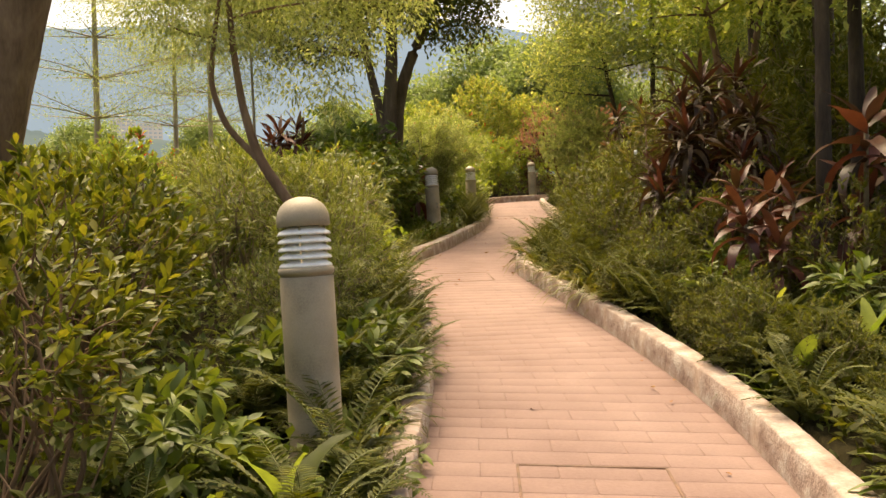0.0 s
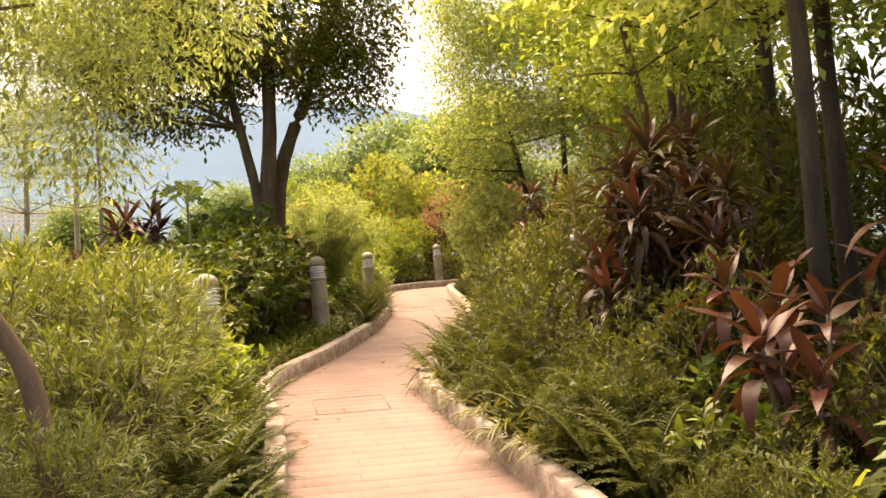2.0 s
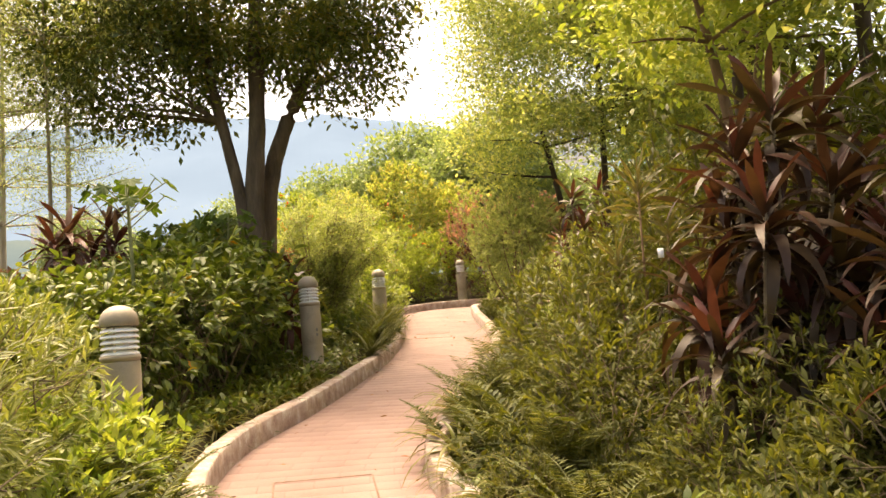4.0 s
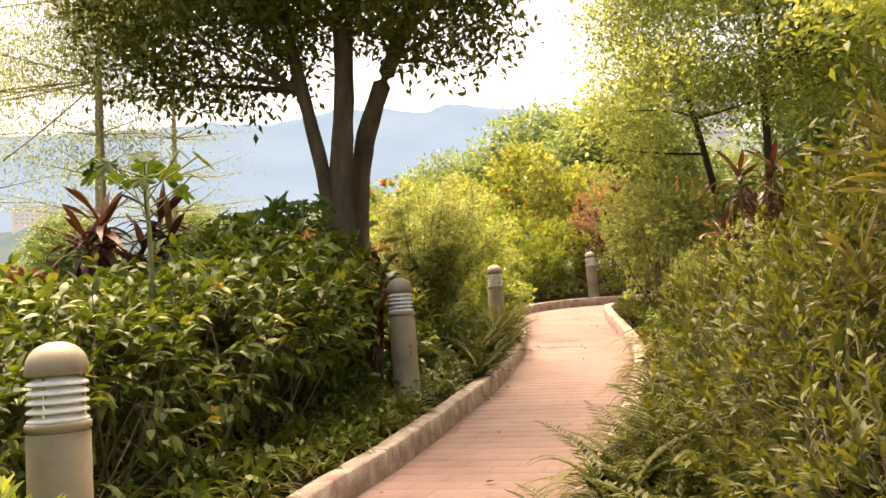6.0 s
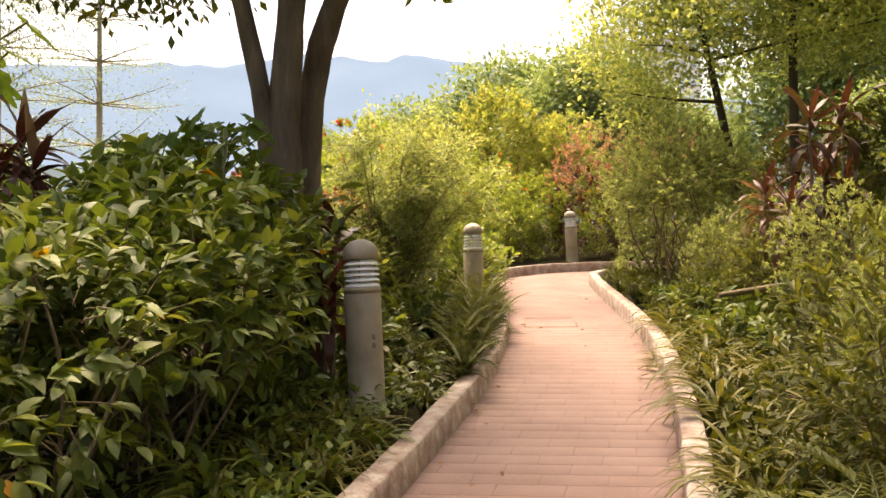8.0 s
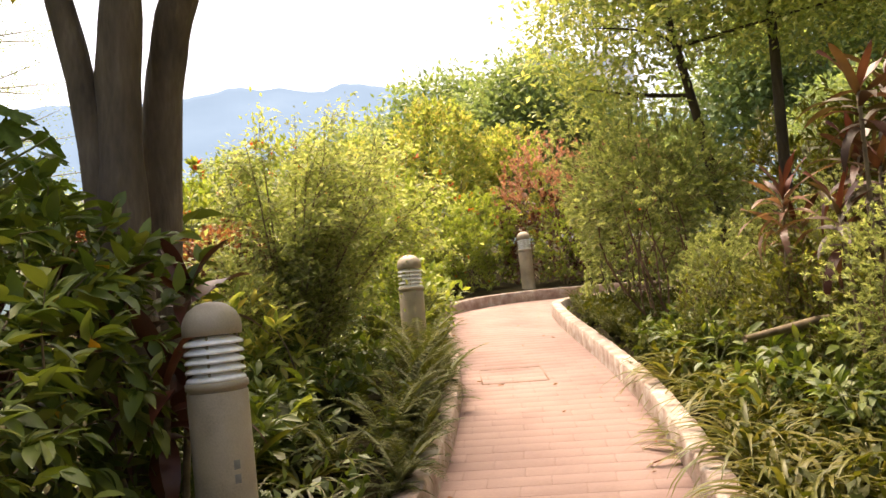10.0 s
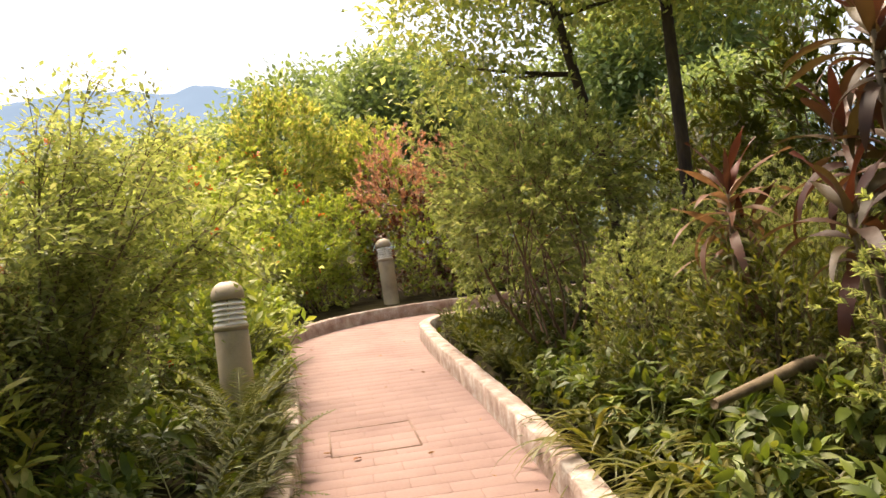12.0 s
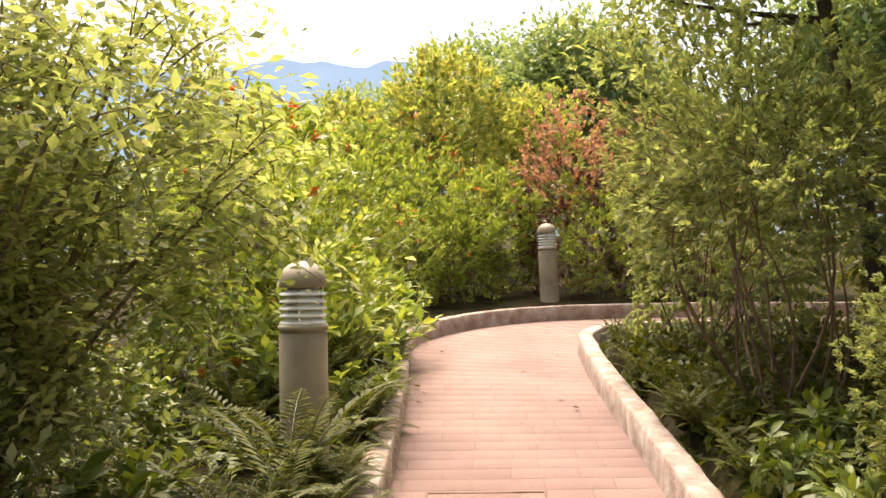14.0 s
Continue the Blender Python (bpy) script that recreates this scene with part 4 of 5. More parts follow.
# right bank
under = lambda: shrub("undergrowth_shrub", "leafy green shrub on the wooded bank", 20, 0.7, 0.7, 1.2, 480, 8, 0.082, leaf(2, 0.32, 0.1, 0.2), L_UNDER, low=0.0, group="bank undergrowth", stems=10)
for x, y, turn, s in ((2.3, 6.9, 0, 0.75), (1.75, 8.6, 70, 0.75), (1.9, 9.7, 130, 0.85), (2.6, 10.4, 200, 1.0), (2.2, 11.6, 260, 0.9), (3.0, 11.9, 320, 1.2), (3.6, 10.4, 40, 1.5), (4.6, 9.4, 110, 1.7), (5.2, 7.4, 180, 1.7), (4.4, 6.2, 240, 1.3), (3.6, 5.0, 300, 1.0), (5.0, 11.6, 10, 1.9), (4.6, 14.0, 90, 1.7), (6.0, 13.0, 150, 2.2), (5.6, 16.2, 220, 1.2), (6.6, 9.6, 280, 2.4), (6.4, 18.8, 340, 1.6), (5.6, 20.8, 60, 1.6), (3.4, 8.9, 100, 1.2), (4.0, 12.4, 150, 1.7), (2.6, 5.6, 30, 0.7), (1.9, 7.45, 60, 0.55), (2.4, 7.6, 150, 0.65), (1.75, 6.6, 200, 0.5), (4.4, 18.4, 80, 0.85), (4.9, 17.8, 10, 0.95), (3.15, 15.75, 20, 0.75), (3.45, 15.95, 110, 0.85), (2.95, 16.45, 190, 0.6), (3.15, 15.2, 310, 0.42), (3.6, 15.35, 70, 0.5), (7.3, 20.2, 40, 2.4), (6.6, 22.2, 130, 2.0), (8.2, 18.0, 220, 2.7), (7.6, 15.8, 300, 2.5)):
    put("under", under, x, y, turn, s)

cord_dark = lambda: cordyline("dark", "dark bronze cordyline with long drooping leaves", 21, [(0, 0, 1.75), (0.35, 0.15, 1.4), (-0.22, 0.1, 1.25), (0.15, -0.2, 1.0), (0.4, -0.1, 0.75), (0.0, 0.25, 0.9)], 32, 0.48, 0.06, L_DARK, L_RED)
for x, y, turn, s in ((2.5, 8.1, 0, 1.0), (3.0, 8.6, 120, 1.0), (2.3, 8.1, 240, 0.9), (2.75, 7.4, 60, 0.8)):
    put("cord_dark", cord_dark, x, y, turn, s)
cord_red = lambda: cordyline("red", "red cordyline with broad glossy leaves", 31, [(0, 0, 0.62), (0.2, 0.2, 0.95), (-0.2, 0.15, 0.85)], 15, 0.4, 0.085, L_RED, L_RED)
for x, y, turn, s in ((2.2, 5.55, 0, 0.88), (2.5, 6.4, 100, 0.92), (3.0, 6.0, 200, 1.3), (-1.6, 14.2, 240, 1.1), (-0.42, 13.75, 40, 1.12)):
    put("cord_red", cord_red, x, y, turn, s)

cord_up = lambda: cordyline("up", "red-brown cordyline with upright pointed leaves above the hedge", 34, [(0, 0, 1.62), (0.12, 0.1, 1.35), (-0.1, 0.06, 1.48)], 24, 0.46, 0.06, L_RED, L_PINK_LEAF)
for x, y, turn, s in ((-2.4, 12.7, 80, 1.0), (-2.3, 13.6, 180, 1.04)):
    put("cord_up", cord_up, x, y, turn, s)
cord_tall = lambda: cordyline("tall", "tall thin-caned cordyline with brown-red leaves", 33, [(0, 0, 1.75), (0.15, 0.12, 1.35), (-0.12, 0.1, 1.1)], 18, 0.4, 0.06, L_DARK, L_RED)
for x, y, turn, s in ((3.1, 14.75, 0, 1.0), (3.6, 15.3, 120, 1.05), (3.9, 14.2, 220, 0.7)):
    put("cord_tall", cord_tall, x, y, turn, s)
put("cord_pale", lambda: cordyline("pale", "pinkish cream-edged cordyline on short canes", 35, [(0, 0, 1.2), (0.12, 0.1, 0.95)], 26, 0.42, 0.05, L_PINK_LEAF, L_RED), 3.25, 16.1)


def dracaena_canes(seed, heads):
    rng = np.random.default_rng(seed)
    ob = thing("dracaena", "spiky green dracaena with narrow leaves on thin canes", "dracaena", "dracaenas")
    blades = [blade_mesh("leaf", seed + k, 0.32, 0.009, L_SPIKE, arch) for k, arch in enumerate((0.3, 0.7, 1.2))]
    for hx, hy, hz in heads:
        cane = part_mesh("cane", quads_mesh("cane", *tube([(hx * 0.4, hy * 0.4, -0.05), (hx * 0.8, hy * 0.8, hz * 0.5), (hx, hy, hz)], [0.011, 0.009, 0.007], 6), M_BARK2, True), ob)
        for k in range(34):
            u = k / 34
            p = part_mesh("leaf", blades[k % 3], cane)
            p.matrix_basis = Matrix.Translation((hx, hy, hz - 0.2 + 0.24 * u)) @ Euler((0, 0, k * 2.4)).to_matrix().to_4x4() @ Euler((0.1 + 1.2 * u + rng.uniform(-0.2, 0.2), 0, 0)).to_matrix().to_4x4()
    return ob


dracaena = lambda: dracaena_canes(41, [(0, 0, 1.5), (0.22, 0.1, 1.2), (-0.15, 0.12, 1.0)])
for x, y, turn, s in ((2.4, 9.9, 0, 1.0), (2.95, 9.3, 40, 1.05)):
    put("dracaena", dracaena, x, y, turn, s)

# broad-leaved tall plants over the hedge
def lobed_leaf(seed):
    """A palmate leaf of seven lobes, one unit across, drooping at the tips."""
    v, q = [(0, 0, 0)], []
    n = 42
    for i in range(n + 1):
        a = -2.55 + 5.1 * i / n
        r = 0.5 * (0.52 + 0.48 * abs(math.cos(3.5 * a * 0.98)) ** 0.7) * (1.0 - 0.12 * abs(a))
        for f in (0.55, 1.0):
            v.append((math.sin(a) * r * f, 0.05 + math.cos(a) * r * f, -0.25 * (r * f) ** 2 + 0.02 * math.cos(7 * a)))
    for i in range(n):
        a = 1 + 2 * i
        q.append((a, a + 1, a + 3, a + 2))
    for i in range(0, n, 2):
        a = 1 + 2 * i
        q.append((0, a, a + 2, a + 4))
    return np.array(v, float), np.array(q)


def umbrella_plant(seed, h, n, size):
    rng = np.random.default_rng(seed)
    ob = thing("lobed_leaf_plant", "tall thin plant with large lobed green leaves", "plant", "lobed-leaved plants")
    part_mesh("stem", quads_mesh("stem", *tube([(0, 0, -0.1), (0.04, 0.02, h * 0.5), (0, 0, h)], [0.022, 0.018, 0.012], 7), M_GSTEM, True), ob)
    blade = quads_mesh("leaf", *lobed_leaf(1), L_LOBED, True)
    for k in range(n):
        a = k * 2.4 + rng.uniform(-0.3, 0.3)
        r = rng.uniform(0.22, 0.45) * size / 0.3
        up = h - 0.25 + 0.3 * k / n
        e = np.array([r * math.cos(a), r * math.sin(a), up + rng.uniform(0.0, 0.2)])
        stalk = part_mesh("leaf_stalk", quads_mesh("leaf_stalk", *tube(limb_path((0, 0, up - 0.1), e, rng, 0.05, 5), 0.005, 4), M_GSTEM, True), ob)
        p = part_mesh("leaf", blade, stalk)
        s = size * rng.uniform(0.8, 1.2)
        p.matrix_basis = Matrix.Translation(e) @ Euler((0, 0, a - math.pi / 2)).to_matrix().to_4x4() @ Euler((rng.uniform(-1.15, -0.35), rng.uniform(-0.4, 0.4), 0)).to_matrix().to_4x4() @ Matrix.Diagonal((s, s, s, 1))
    return ob


for x, y, turn, s in ((-1.4, 11.2, 0, 1.0), (-0.98, 13.45, 120, 0.92), (-1.45, 13.6, 200, 0.86), (-1.9, 14.2, 300, 0.85), (-1.35, 14.5, 60, 0.9)):
    put("umbrella", lambda: umbrella_plant(91, 1.9, 13, 0.22), x, y, turn, s)

calathea = lambda: cordyline("calathea", "low clump of broad light green leaves", 95, [(0, 0, 0.2)], 13, 0.42, 0.15, L_FERN, L_LIGHT, "calathea", "foliage plant", "broad-leaved clumps")
for x, y, turn, s in ((1.95, 5.0, 0, 1.0), (1.75, 4.2, 80, 0.8), (2.2, 4.4, 160, 1.0), (-0.5, 2.55, 40, 0.9), (-0.75, 2.1, 200, 0.9), (-0.25, 14.3, 10, 0.9), (-0.1, 15.0, 120, 0.9), (0.05, 15.7, 220, 0.8), (-0.75, 3.0, 300, 0.7)):
    put("calathea", calathea, x, y, turn, s)
croton = lambda: shrub("croton", "small croton with yellow-green leaves", 96, 0.28, 0.28, 0.75, 40, 7, 0.13, leaf(3, 0.3, 0.12, 0.2), L_GOLD, low=0.2, category="croton", stems=4)
put("croton", croton, -0.55, 15.6, 0, 1.25)
put("croton", croton, -0.3, 15.75, 90, 1.05)

# edging: ferns and grasses spilling to the kerbs
rng = np.random.default_rng(5)
ferns = [lambda k=k: fern(50 + k, 16, 0.42 + 0.06 * k) for k in range(3)]
grass = lambda: strap_plant("grassy_clump", "yellow-green grassy clump spilling over the kerb", 61, 46, 0.46, 0.02, L_STRAP, "grass clump", 1.1, "grassy clumps")
lily = lambda: strap_plant("lily_clump", "dark green strap-leaved clump under the hedge", 62, 26, 0.42, 0.045, L_BROAD, "lily clump", 1.0, "strap-leaved clumps")
n = 0
for y in np.arange(1.6, 21.0, 0.26):
    for k, d in enumerate((0.26, 0.5, 0.8)):
        n += 1
        x = edge_x(LEFT, y) - d + rng.uniform(-0.1, 0.1)
        yy = y + rng.uniform(-0.12, 0.12)
        if min(math.hypot(x - a, yy - b) for a, b in ((-0.54, 3.47), (-0.9, 9.3), (-0.13, 13.45), (0.62, 17.83))) < 0.3:
            continue
        pick = rng.uniform()
        if 14.6 < y < 17.6 and k > 0 and pick > 0.15:
            pass
        elif y < 8.5 or y > 14.5:
            if pick < 0.5:
                put("fern%d" % (n % 3), ferns[n % 3], x, yy, rng.uniform(0, 360), rng.uniform(0.7, 1.05))
            elif pick < 0.8:
                put("lily", lily, x, yy, rng.uniform(0, 360), rng.uniform(0.6, 0.9))
        elif pick < 0.9:
            put("lily" if pick < 0.4 else "grass", lily if pick < 0.4 else grass, x, yy, rng.uniform(0, 360), rng.uniform(0.6, 0.85) if k == 0 else rng.uniform(0.75, 1.05))
        x = edge_x(RIGHT, y) + d - 0.02 + rng.uniform(-0.08, 0.1)
        yy = y + rng.uniform(-0.12, 0.12)
        pick = rng.uniform()
        if y < 11.0:
            if pick < 0.5:
                put("fern%d" % (n % 3), ferns[n % 3], x, yy, rng.uniform(0, 360), rng.uniform(0.7, 1.1))
            elif pick < 0.75:
                put("under", under, x + 0.08, yy, rng.uniform(0, 360), rng.uniform(0.26, 0.4))
            elif pick < 0.9:
                put("lily", lily, x, yy, rng.uniform(0, 360), rng.uniform(0.6, 0.9))
        elif y < 16.5:
            if pick < 0.8:
                put("grass", grass, x, yy, rng.uniform(0, 360), rng.uniform(0.8, 1.35))
        elif pick < 0.4:
            put("fern%d" % (n % 3), ferns[n % 3], x, yy, rng.uniform(0, 360), rng.uniform(0.45, 0.7))


for y in np.arange(1.3, 20.9, 0.19):
    if 6.6 < y < 14.2:
        continue
    x = edge_x(LEFT, y) - rng.uniform(0.12, 0.19)
    if min(math.hypot(x - a, y - b) for a, b in ((-0.54, 3.47), (0.62, 17.83))) < 0.2:
        continue
    k = int(rng.integers(6))
    put("grass" if k > 2 else "fern%d" % k, grass if k > 2 else ferns[k], x, y, rng.uniform(0, 360), rng.uniform(0.45, 0.68), z=base_z(y) + 0.11)
for y in np.arange(6.3, 10.9, 0.2):
    for d in (0.2, 0.5, 0.85):
        if rng.uniform() < 0.6:
            put("grass", grass, edge_x(RIGHT, y) + d + rng.uniform(-0.1, 0.1), y, rng.uniform(0, 360), rng.uniform(0.75, 1.15), z=base_z(y) + 0.1)

herb = lambda: shrub("broad_leaf_herb", "leafy herb with broad pointed green leaves", 97, 0.3, 0.3, 0.5, 42, 6, 0.115, leaf(3, 0.4, 0.12, 0.3), L_BROAD, low=0.15, category="herb", group="herbs in the beds", stems=7, stem_mat=M_GSTEM, droop=0.15)
for x, y, turn, s in ((-0.95, 2.95, 0, 0.9), (-1.15, 3.3, 80, 1.0), (-0.35, 3.15, 160, 0.7), (-0.3, 3.75, 240, 0.75), (-0.38, 4.3, 300, 0.8), (-0.65, 4.2, 40, 0.9), (-0.9, 4.0, 90, 1.0), (-0.4, 4.9, 110, 0.8),
                      (-0.4, 14.45, 0, 1.0), (-0.9, 13.6, 70, 1.2), (-0.35, 14.6, 140, 1.0), (-0.7, 14.8, 200, 1.2), (-0.15, 15.2, 260, 0.95), (-0.4, 15.4, 310, 1.1), (0.05, 15.8, 20, 0.9), (0.2, 16.6, 100, 0.9), (-0.6, 13.1, 170, 0.8),
                      (2.55, 15.0, 0, 0.8), (2.75, 15.5, 60, 0.95), (2.7, 16.0, 130, 0.9), (2.95, 16.5, 190, 1.0), (2.65, 16.7, 260, 0.75), (3.1, 15.2, 330, 1.0), (2.6, 17.3, 20, 0.7), (2.9, 17.6, 110, 0.8), (2.75, 14.4, 220, 0.8),
                      (1.9, 5.9, 0, 0.9), (2.15, 6.5, 90, 1.0), (1.75, 7.0, 180, 0.85), (2.5, 5.1, 270, 1.0), (2.3, 7.9, 30, 0.9), (2.6, 8.5, 120, 1.1)):
    put("herb", herb, x, y, turn, s)


def ground_cover(seed, count, side, y0, y1, wide, size, mat, name, label):
    rng = np.random.default_rng(seed)
    line = LEFT if side < 0 else RIGHT
    pos = []
    while len(pos) < count:
        y = rng.uniform(y0, y1)
        x = edge_x(line, y) + side * (0.14 + wide * rng.uniform() ** 1.4)
        if side < 0 and 14.8 < y < 17.4 and x < edge_x(line, y) - 0.4:
            continue
        pos.append((x, y, ground_z(x, y) + rng.uniform(0.0, 0.17)))
    pos = np.array(pos)
    way = rng.normal(0, 1, pos.shape) + np.array([0, 0, 0.35])
    return tagged(new(name, quads_mesh(name, *scatter(CHIP, pos, way, size * rng.uniform(0.6, 1.3, count), rng=rng), mat)), label, "ground cover", kind="stuff")


ground_cover(81, 24000, -1, -5, 25, 2.2, 0.075, L_BROAD, "ground_cover", "low dark green leaves covering the soil under the hedge")
ground_cover(82, 46000, 1, -5, 21.3, 3.0, 0.075, L_FERN, "ground_cover", "low green leaves covering the bank beside the path")

# ---- trees ----
def stand(ob, x, y, z=None):
    ob.location = (x, y, ground_z(x, y) - 0.03 if z is None else z)
    return ob


stand(tree("broadleaf_tree", "dark three-trunked broadleaf tree rising behind the hedge", 71,
           [[(0, 0, 0, 0.17), (-0.01, 0, 1.2, 0.135), (-0.01, 0, 2.0, 0.115), (0.05, 0, 3.0, 0.105), (0.12, 0, 6.5, 0.06)], [(-0.08, -0.02, 0, 0.12), (-0.08, 0, 1.0, 0.1), (-0.15, 0, 1.97, 0.08), (-0.43, 0, 3.2, 0.07), (-0.8, 0.1, 5.0, 0.03)], [(0.06, 0.3, 0, 0.14), (0.07, 0.33, 1.2, 0.125), (0.1, 0.35, 2.0, 0.115), (0.22, 0.3, 2.6, 0.105), (0.45, 0.2, 3.15, 0.09), (0.78, 0.1, 3.83, 0.07), (1.25, 0.1, 5.2, 0.03)]],
           [(-1.3, 0, 3.75, 1.45, 1.3, 0.85), (1.0, 0, 3.85, 1.0, 1.1, 0.75), (0, 0, 4.9, 2.1, 1.9, 1.4), (-2.2, 0.3, 4.5, 1.2, 1.2, 0.9)], 1600, 26, 0.14, 0.1, leaf(2, 0.5, 0.1, 0.15), L_CROWN, M_BARK, limbs=14), -0.86, 14.75)
stand(tree("leaning_small_tree", "slender twisting tree with feathery yellow-green foliage", 72,
           [[(0.26, -0.1, 0, 0.045), (0.24, -0.05, 0.5, 0.04), (0.15, 0, 0.9, 0.037), (-0.1, 0, 1.27, 0.032), (-0.2, 0, 1.65, 0.025), (-0.25, 0, 2.05, 0.02), (-0.3, 0, 2.8, 0.012)], [(-0.1, 0, 1.27, 0.022), (-0.3, 0, 1.48, 0.02), (-0.39, 0, 1.75, 0.017), (-0.35, 0, 2.1, 0.014), (-0.28, 0, 2.5, 0.01)]],
           [(0.3, 0.15, 2.0, 0.4, 0.4, 0.4), (-0.4, 0.0, 2.3, 0.6, 0.5, 0.4), (0.65, 0.35, 2.35, 0.4, 0.4, 0.33), (0.0, 0.1, 2.65, 0.8, 0.7, 0.45)], 300, 75, 0.1, 0.043, chip(0.3), L_FEATHER, M_BARK2, droop=0.7, limbs=1), -1.05, 5.35)
stand(tree("leaning_trunk_tree", "thick leaning tree at the edge of the slope", 73,
           [[(-0.7, 0, -0.5, 0.3), (-0.3, 0, 1.2, 0.26), (0.1, 0, 2.8, 0.23), (0.7, 0, 5, 0.18), (1.0, 0, 7, 0.1)]], [(0.8, 0, 7.6, 2.2, 2.2, 1.2)], 120, 24, 0.25, 0.12, CHIP, L_CROWN, M_BARK2), -3.75, 7.5)
stand(tree("weeping_tree", "airy feathery tree with drooping yellow-green foliage", 74,
           [[(0.6, 0, 0, 0.03), (0.6, 0, 1.8, 0.024), (0.55, 0, 3.6, 0.016), (0.5, 0, 5.5, 0.009)]], [(0.1, 0, 2.9, 1.3, 1.2, 0.75), (-0.8, 0.1, 3.9, 1.5, 1.3, 1.0), (0.7, -0.2, 4.0, 1.2, 1.1, 0.9), (-1.4, -0.2, 2.6, 0.9, 0.8, 0.55)], 620, 62, 0.16, 0.048, chip(0.26), L_FEATHER, M_PALE, droop=0.9, limbs=7), -3.7, 14.2)


def tier_tree(seed, h):
    rng = np.random.default_rng(seed)
    ob = thing("tiered_tree", "slender pale tree with flat tiers of fine branches", "tree", "tiered trees")
    part_mesh("trunk", quads_mesh("trunk", *tube([(0, 0, -1.5), (0, 0, h * 0.5), (0, 0, h)], [0.08, 0.05, 0.018], 10), M_PALE, True), ob)
    pos = []
    for i, z in enumerate(np.linspace(h * 0.3, h * 0.97, 7)):
        r = 1.9 * (1 - 0.75 * i / 6)
        for k in range(7):
            a = k * 0.9 + i * 0.5 + rng.uniform(-0.2, 0.2)
            e = np.array([math.cos(a) * r, math.sin(a) * r, z + 0.14 * r])
            c = limb_path((0, 0, z), e, rng, 0.05)
            part_mesh("limb", quads_mesh("limb", *tube(c, np.linspace(0.016, 0.003, len(c)), 4), M_PALE, True), ob)
            for u in np.linspace(0.3, 1, 9):
                b = c[int(u * 7)]
                pos += [b + rng.normal(0, 1, 3) * np.array([0.24, 0.24, 0.045]) for _ in range(30)]
    pos = np.array(pos)
    way = rng.normal(0, 1, pos.shape) * np.array([1, 1, 0.25])
    part_mesh("crown", quads_mesh("crown", *scatter(CHIP, pos, way, 0.05 * rng.uniform(0.6, 1.2, len(pos)), rng=rng), L_FAR), ob)
    return ob


for x, y, turn, s in ((-6.62, 16.4, 0, 1.0), (-7.0, 25.9, 60, 1.15), (-6.6, 21.2, 130, 1.0)):
    put("tier", lambda: tier_tree(75, 7.0), x, y, turn, s)

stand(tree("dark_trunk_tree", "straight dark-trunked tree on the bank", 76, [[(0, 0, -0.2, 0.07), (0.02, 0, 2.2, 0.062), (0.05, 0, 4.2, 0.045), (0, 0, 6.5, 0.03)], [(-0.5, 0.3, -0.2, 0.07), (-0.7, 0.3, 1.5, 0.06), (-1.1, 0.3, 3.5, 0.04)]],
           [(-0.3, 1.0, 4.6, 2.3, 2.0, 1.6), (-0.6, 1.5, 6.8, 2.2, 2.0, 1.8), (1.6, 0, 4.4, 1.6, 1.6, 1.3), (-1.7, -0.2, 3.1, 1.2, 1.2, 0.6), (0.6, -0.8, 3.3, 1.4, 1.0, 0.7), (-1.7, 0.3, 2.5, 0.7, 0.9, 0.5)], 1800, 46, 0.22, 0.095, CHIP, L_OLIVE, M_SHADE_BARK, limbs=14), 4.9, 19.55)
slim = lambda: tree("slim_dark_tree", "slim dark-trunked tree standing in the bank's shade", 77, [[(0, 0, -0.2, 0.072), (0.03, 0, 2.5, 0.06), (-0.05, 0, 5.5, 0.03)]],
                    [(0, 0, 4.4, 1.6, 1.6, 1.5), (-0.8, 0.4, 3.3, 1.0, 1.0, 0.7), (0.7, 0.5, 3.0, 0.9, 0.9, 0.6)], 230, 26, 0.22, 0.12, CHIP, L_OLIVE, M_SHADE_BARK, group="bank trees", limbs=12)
for x, y, turn, s in ((3.35, 7.45, 0, 1.0), (4.1, 8.3, 120, 1.1), (4.4, 9.8, 220, 1.0), (5.6, 12.2, 40, 1.25), (5.6, 15.2, 300, 1.2), (7.0, 17.5, 150, 1.4)):
    put("slim", slim, x, y, turn, s)

light_tree = lambda: tree("light_green_tree", "light green leafy tree leaning over the bank", 79, [[(0, 0, -0.2, 0.07), (-0.1, 0, 2.0, 0.055), (-0.5, 0, 4.2, 0.03)]],
                          [(-0.4, 0, 3.6, 1.3, 1.3, 1.0), (-0.9, -0.3, 4.6, 1.3, 1.2, 0.9), (0.6, 0.3, 4.3, 1.1, 1.1, 0.9)], 230, 24, 0.2, 0.12, CHIP, L_LIGHT, M_BARK2, group="light green trees", limbs=10)
for x, y, turn, s in ((3.9, 11.4, 0, 0.95), (4.9, 13.6, 140, 1.1), (4.2, 6.9, 250, 0.9)):
    put("light_tree", light_tree, x, y, turn, s)

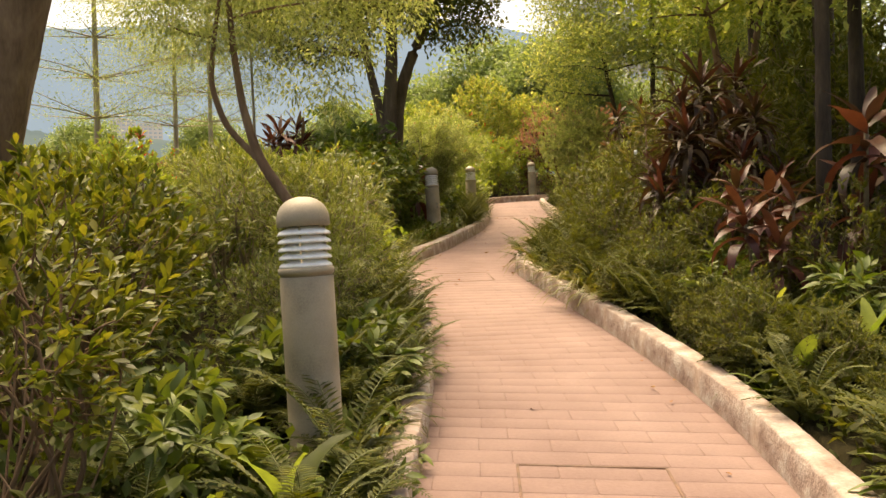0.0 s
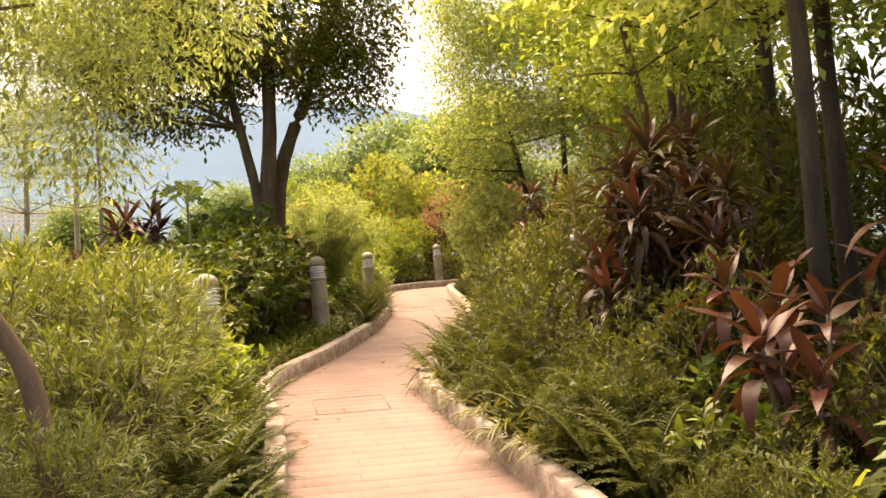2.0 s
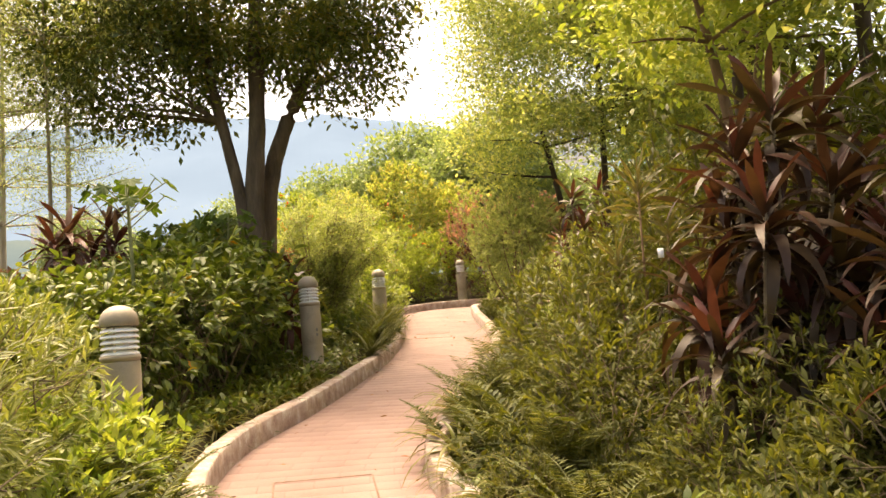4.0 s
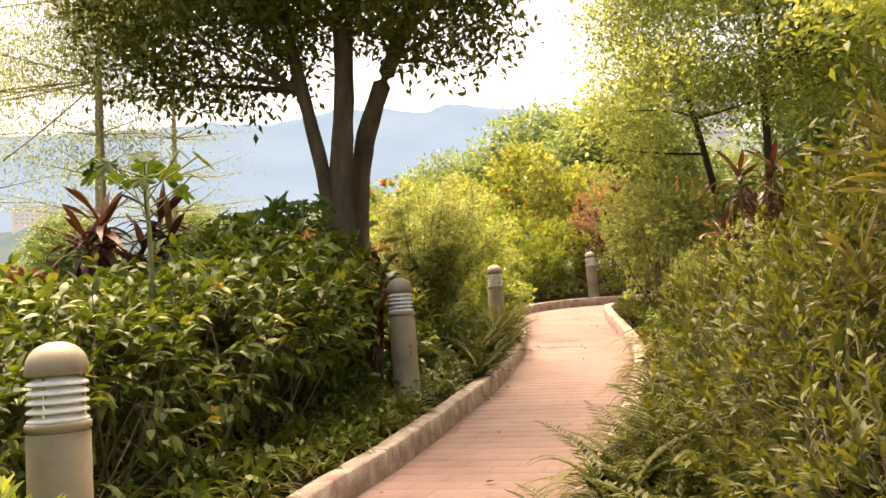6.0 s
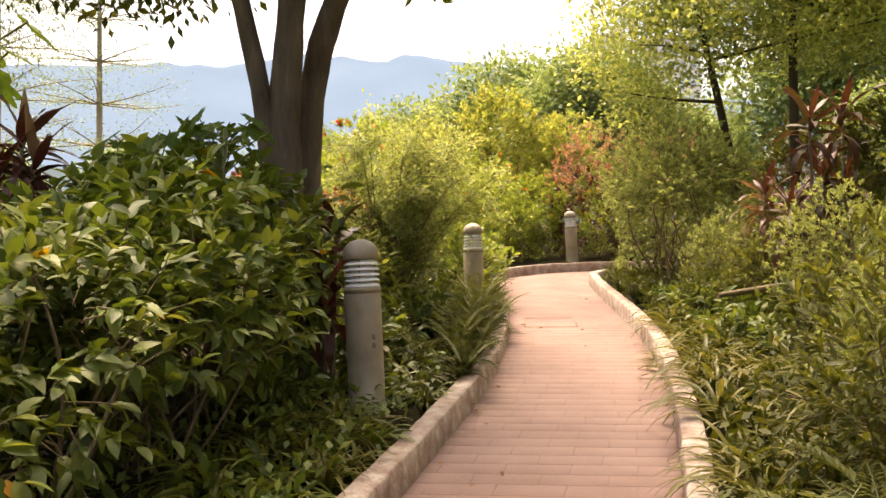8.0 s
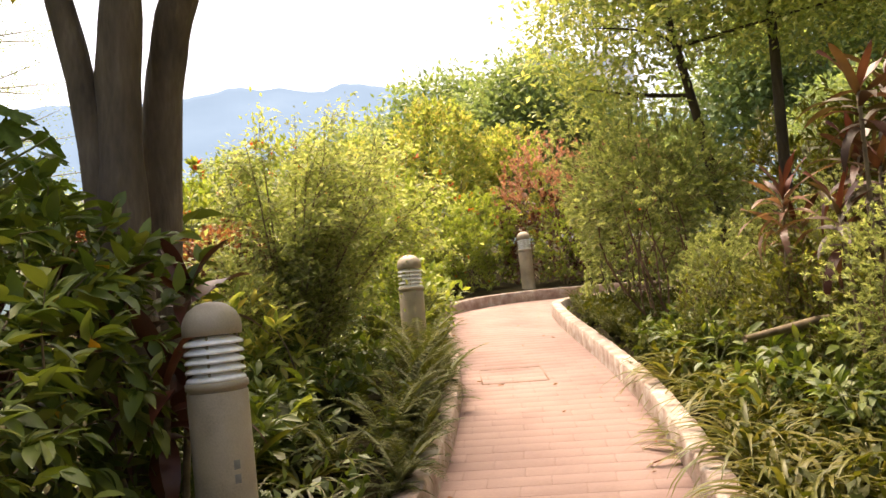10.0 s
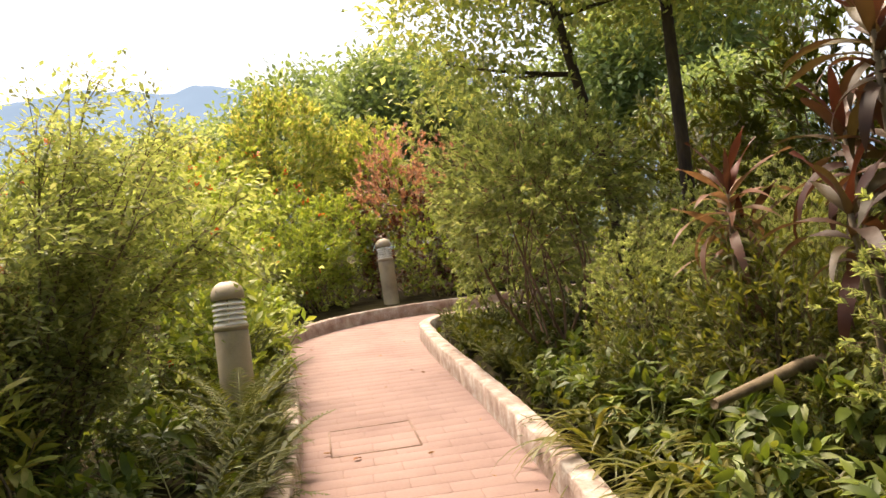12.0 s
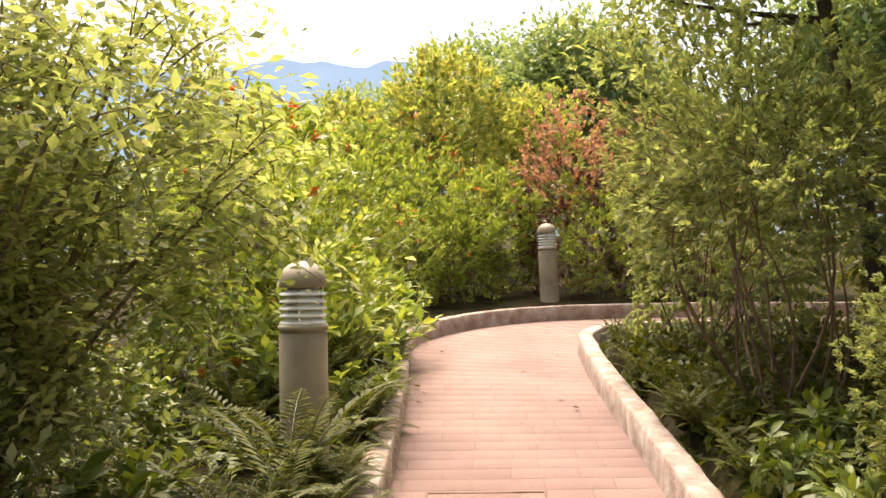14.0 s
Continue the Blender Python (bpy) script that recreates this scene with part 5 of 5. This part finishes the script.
far_tree = lambda: tree("far_tree", "rounded green tree beyond the garden", 78, [[(0, 0, -1, 0.25), (0, 0, 3, 0.2), (0.3, 0, 6, 0.1)]], [(0, 0, 6.2, 3.0, 3.0, 2.6), (2.2, 0, 5.0, 2.0, 2.0, 1.8), (-2.2, 0.5, 4.8, 2.0, 2.0, 1.8)], 700, 34, 0.36, 0.28, CHIP, L_FAR, M_BARK2, group="far trees")
for x, y, turn, s in ((2.8, 46, 0, 1.08), (-1.4, 44, 80, 0.82), (7, 50, 160, 0.85), (-6, 50, 240, 0.65), (11, 44, 300, 0.75), (-11, 44, 30, 0.55), (-15, 36, 120, 0.5), (5.6, 38, 200, 0.9), (15, 38, 10, 1.2), (-20, 46, 60, 0.6), (12, 30, 90, 0.6), (-4, 34, 20, 0.5), (-9, 33, 150, 0.45)):
    put("far", far_tree, x, y, turn, s, z=base_z(y) - 1.0)

# ---- small things ----
log = thing("fallen_log", "weathered brown log lying on the bank", "log")
part_mesh("bark", quads_mesh("bark", *tube([(2.5, 15.15, 2.14), (3.05, 15.4, 2.2), (3.6, 15.65, 2.21), (5.2, 16.4, ground_z(5.2, 16.4) + 0.02)], [0.02, 0.03, 0.036, 0.04], 12), M_STEM, True), log)
tag = thing("plant_tag", "small white plant label hung in the bronze leaves", "plant label")
part_mesh("plate", quads_mesh("plate", np.array([(x, y, z) for y in (-0.002, 0.002) for x, z in ((-0.013, -0.02), (0.013, -0.02), (0.013, 0.02), (-0.013, 0.02))]), [(0, 1, 2, 3), (7, 6, 5, 4), (0, 4, 5, 1), (1, 5, 6, 2), (2, 6, 7, 3), (3, 7, 4, 0)], M_FIN), tag)
tag.location = (1.78, 7.75, 2.13)

rng = np.random.default_rng(17)
dry = [quads_mesh("fallen_leaf", *leaf(3, 0.42, 0.3, w), L_DRY, True) for w in (-0.25, 0.2, -0.1)]
for k in range(60):
    y = rng.uniform(2.8, 22)
    a, b = edge_x(LEFT, min(y, 21.2)), edge_x(RIGHT, min(y, 21.2))
    u = rng.uniform(0.03, 0.97) if rng.uniform() < 0.4 else (rng.uniform(0.02, 0.12) if rng.uniform() < 0.5 else rng.uniform(0.85, 0.98))
    s = rng.uniform(0.03, 0.075)
    ob = tagged(new("fallen_leaf", dry[k % 3]), "dry brown leaf fallen on the bricks", "fallen leaf", "leaves on the path")
    ob.matrix_basis = Matrix.Translation((a + (b - a) * u, y, base_z(y) + 0.006 + 0.1 * s)) @ pose(0, 0, 0, rng.uniform(-10, 10), rng.uniform(-15, 15), rng.uniform(0, 360)) @ Matrix.Diagonal((s, s, s, 1))

lay_bricks()
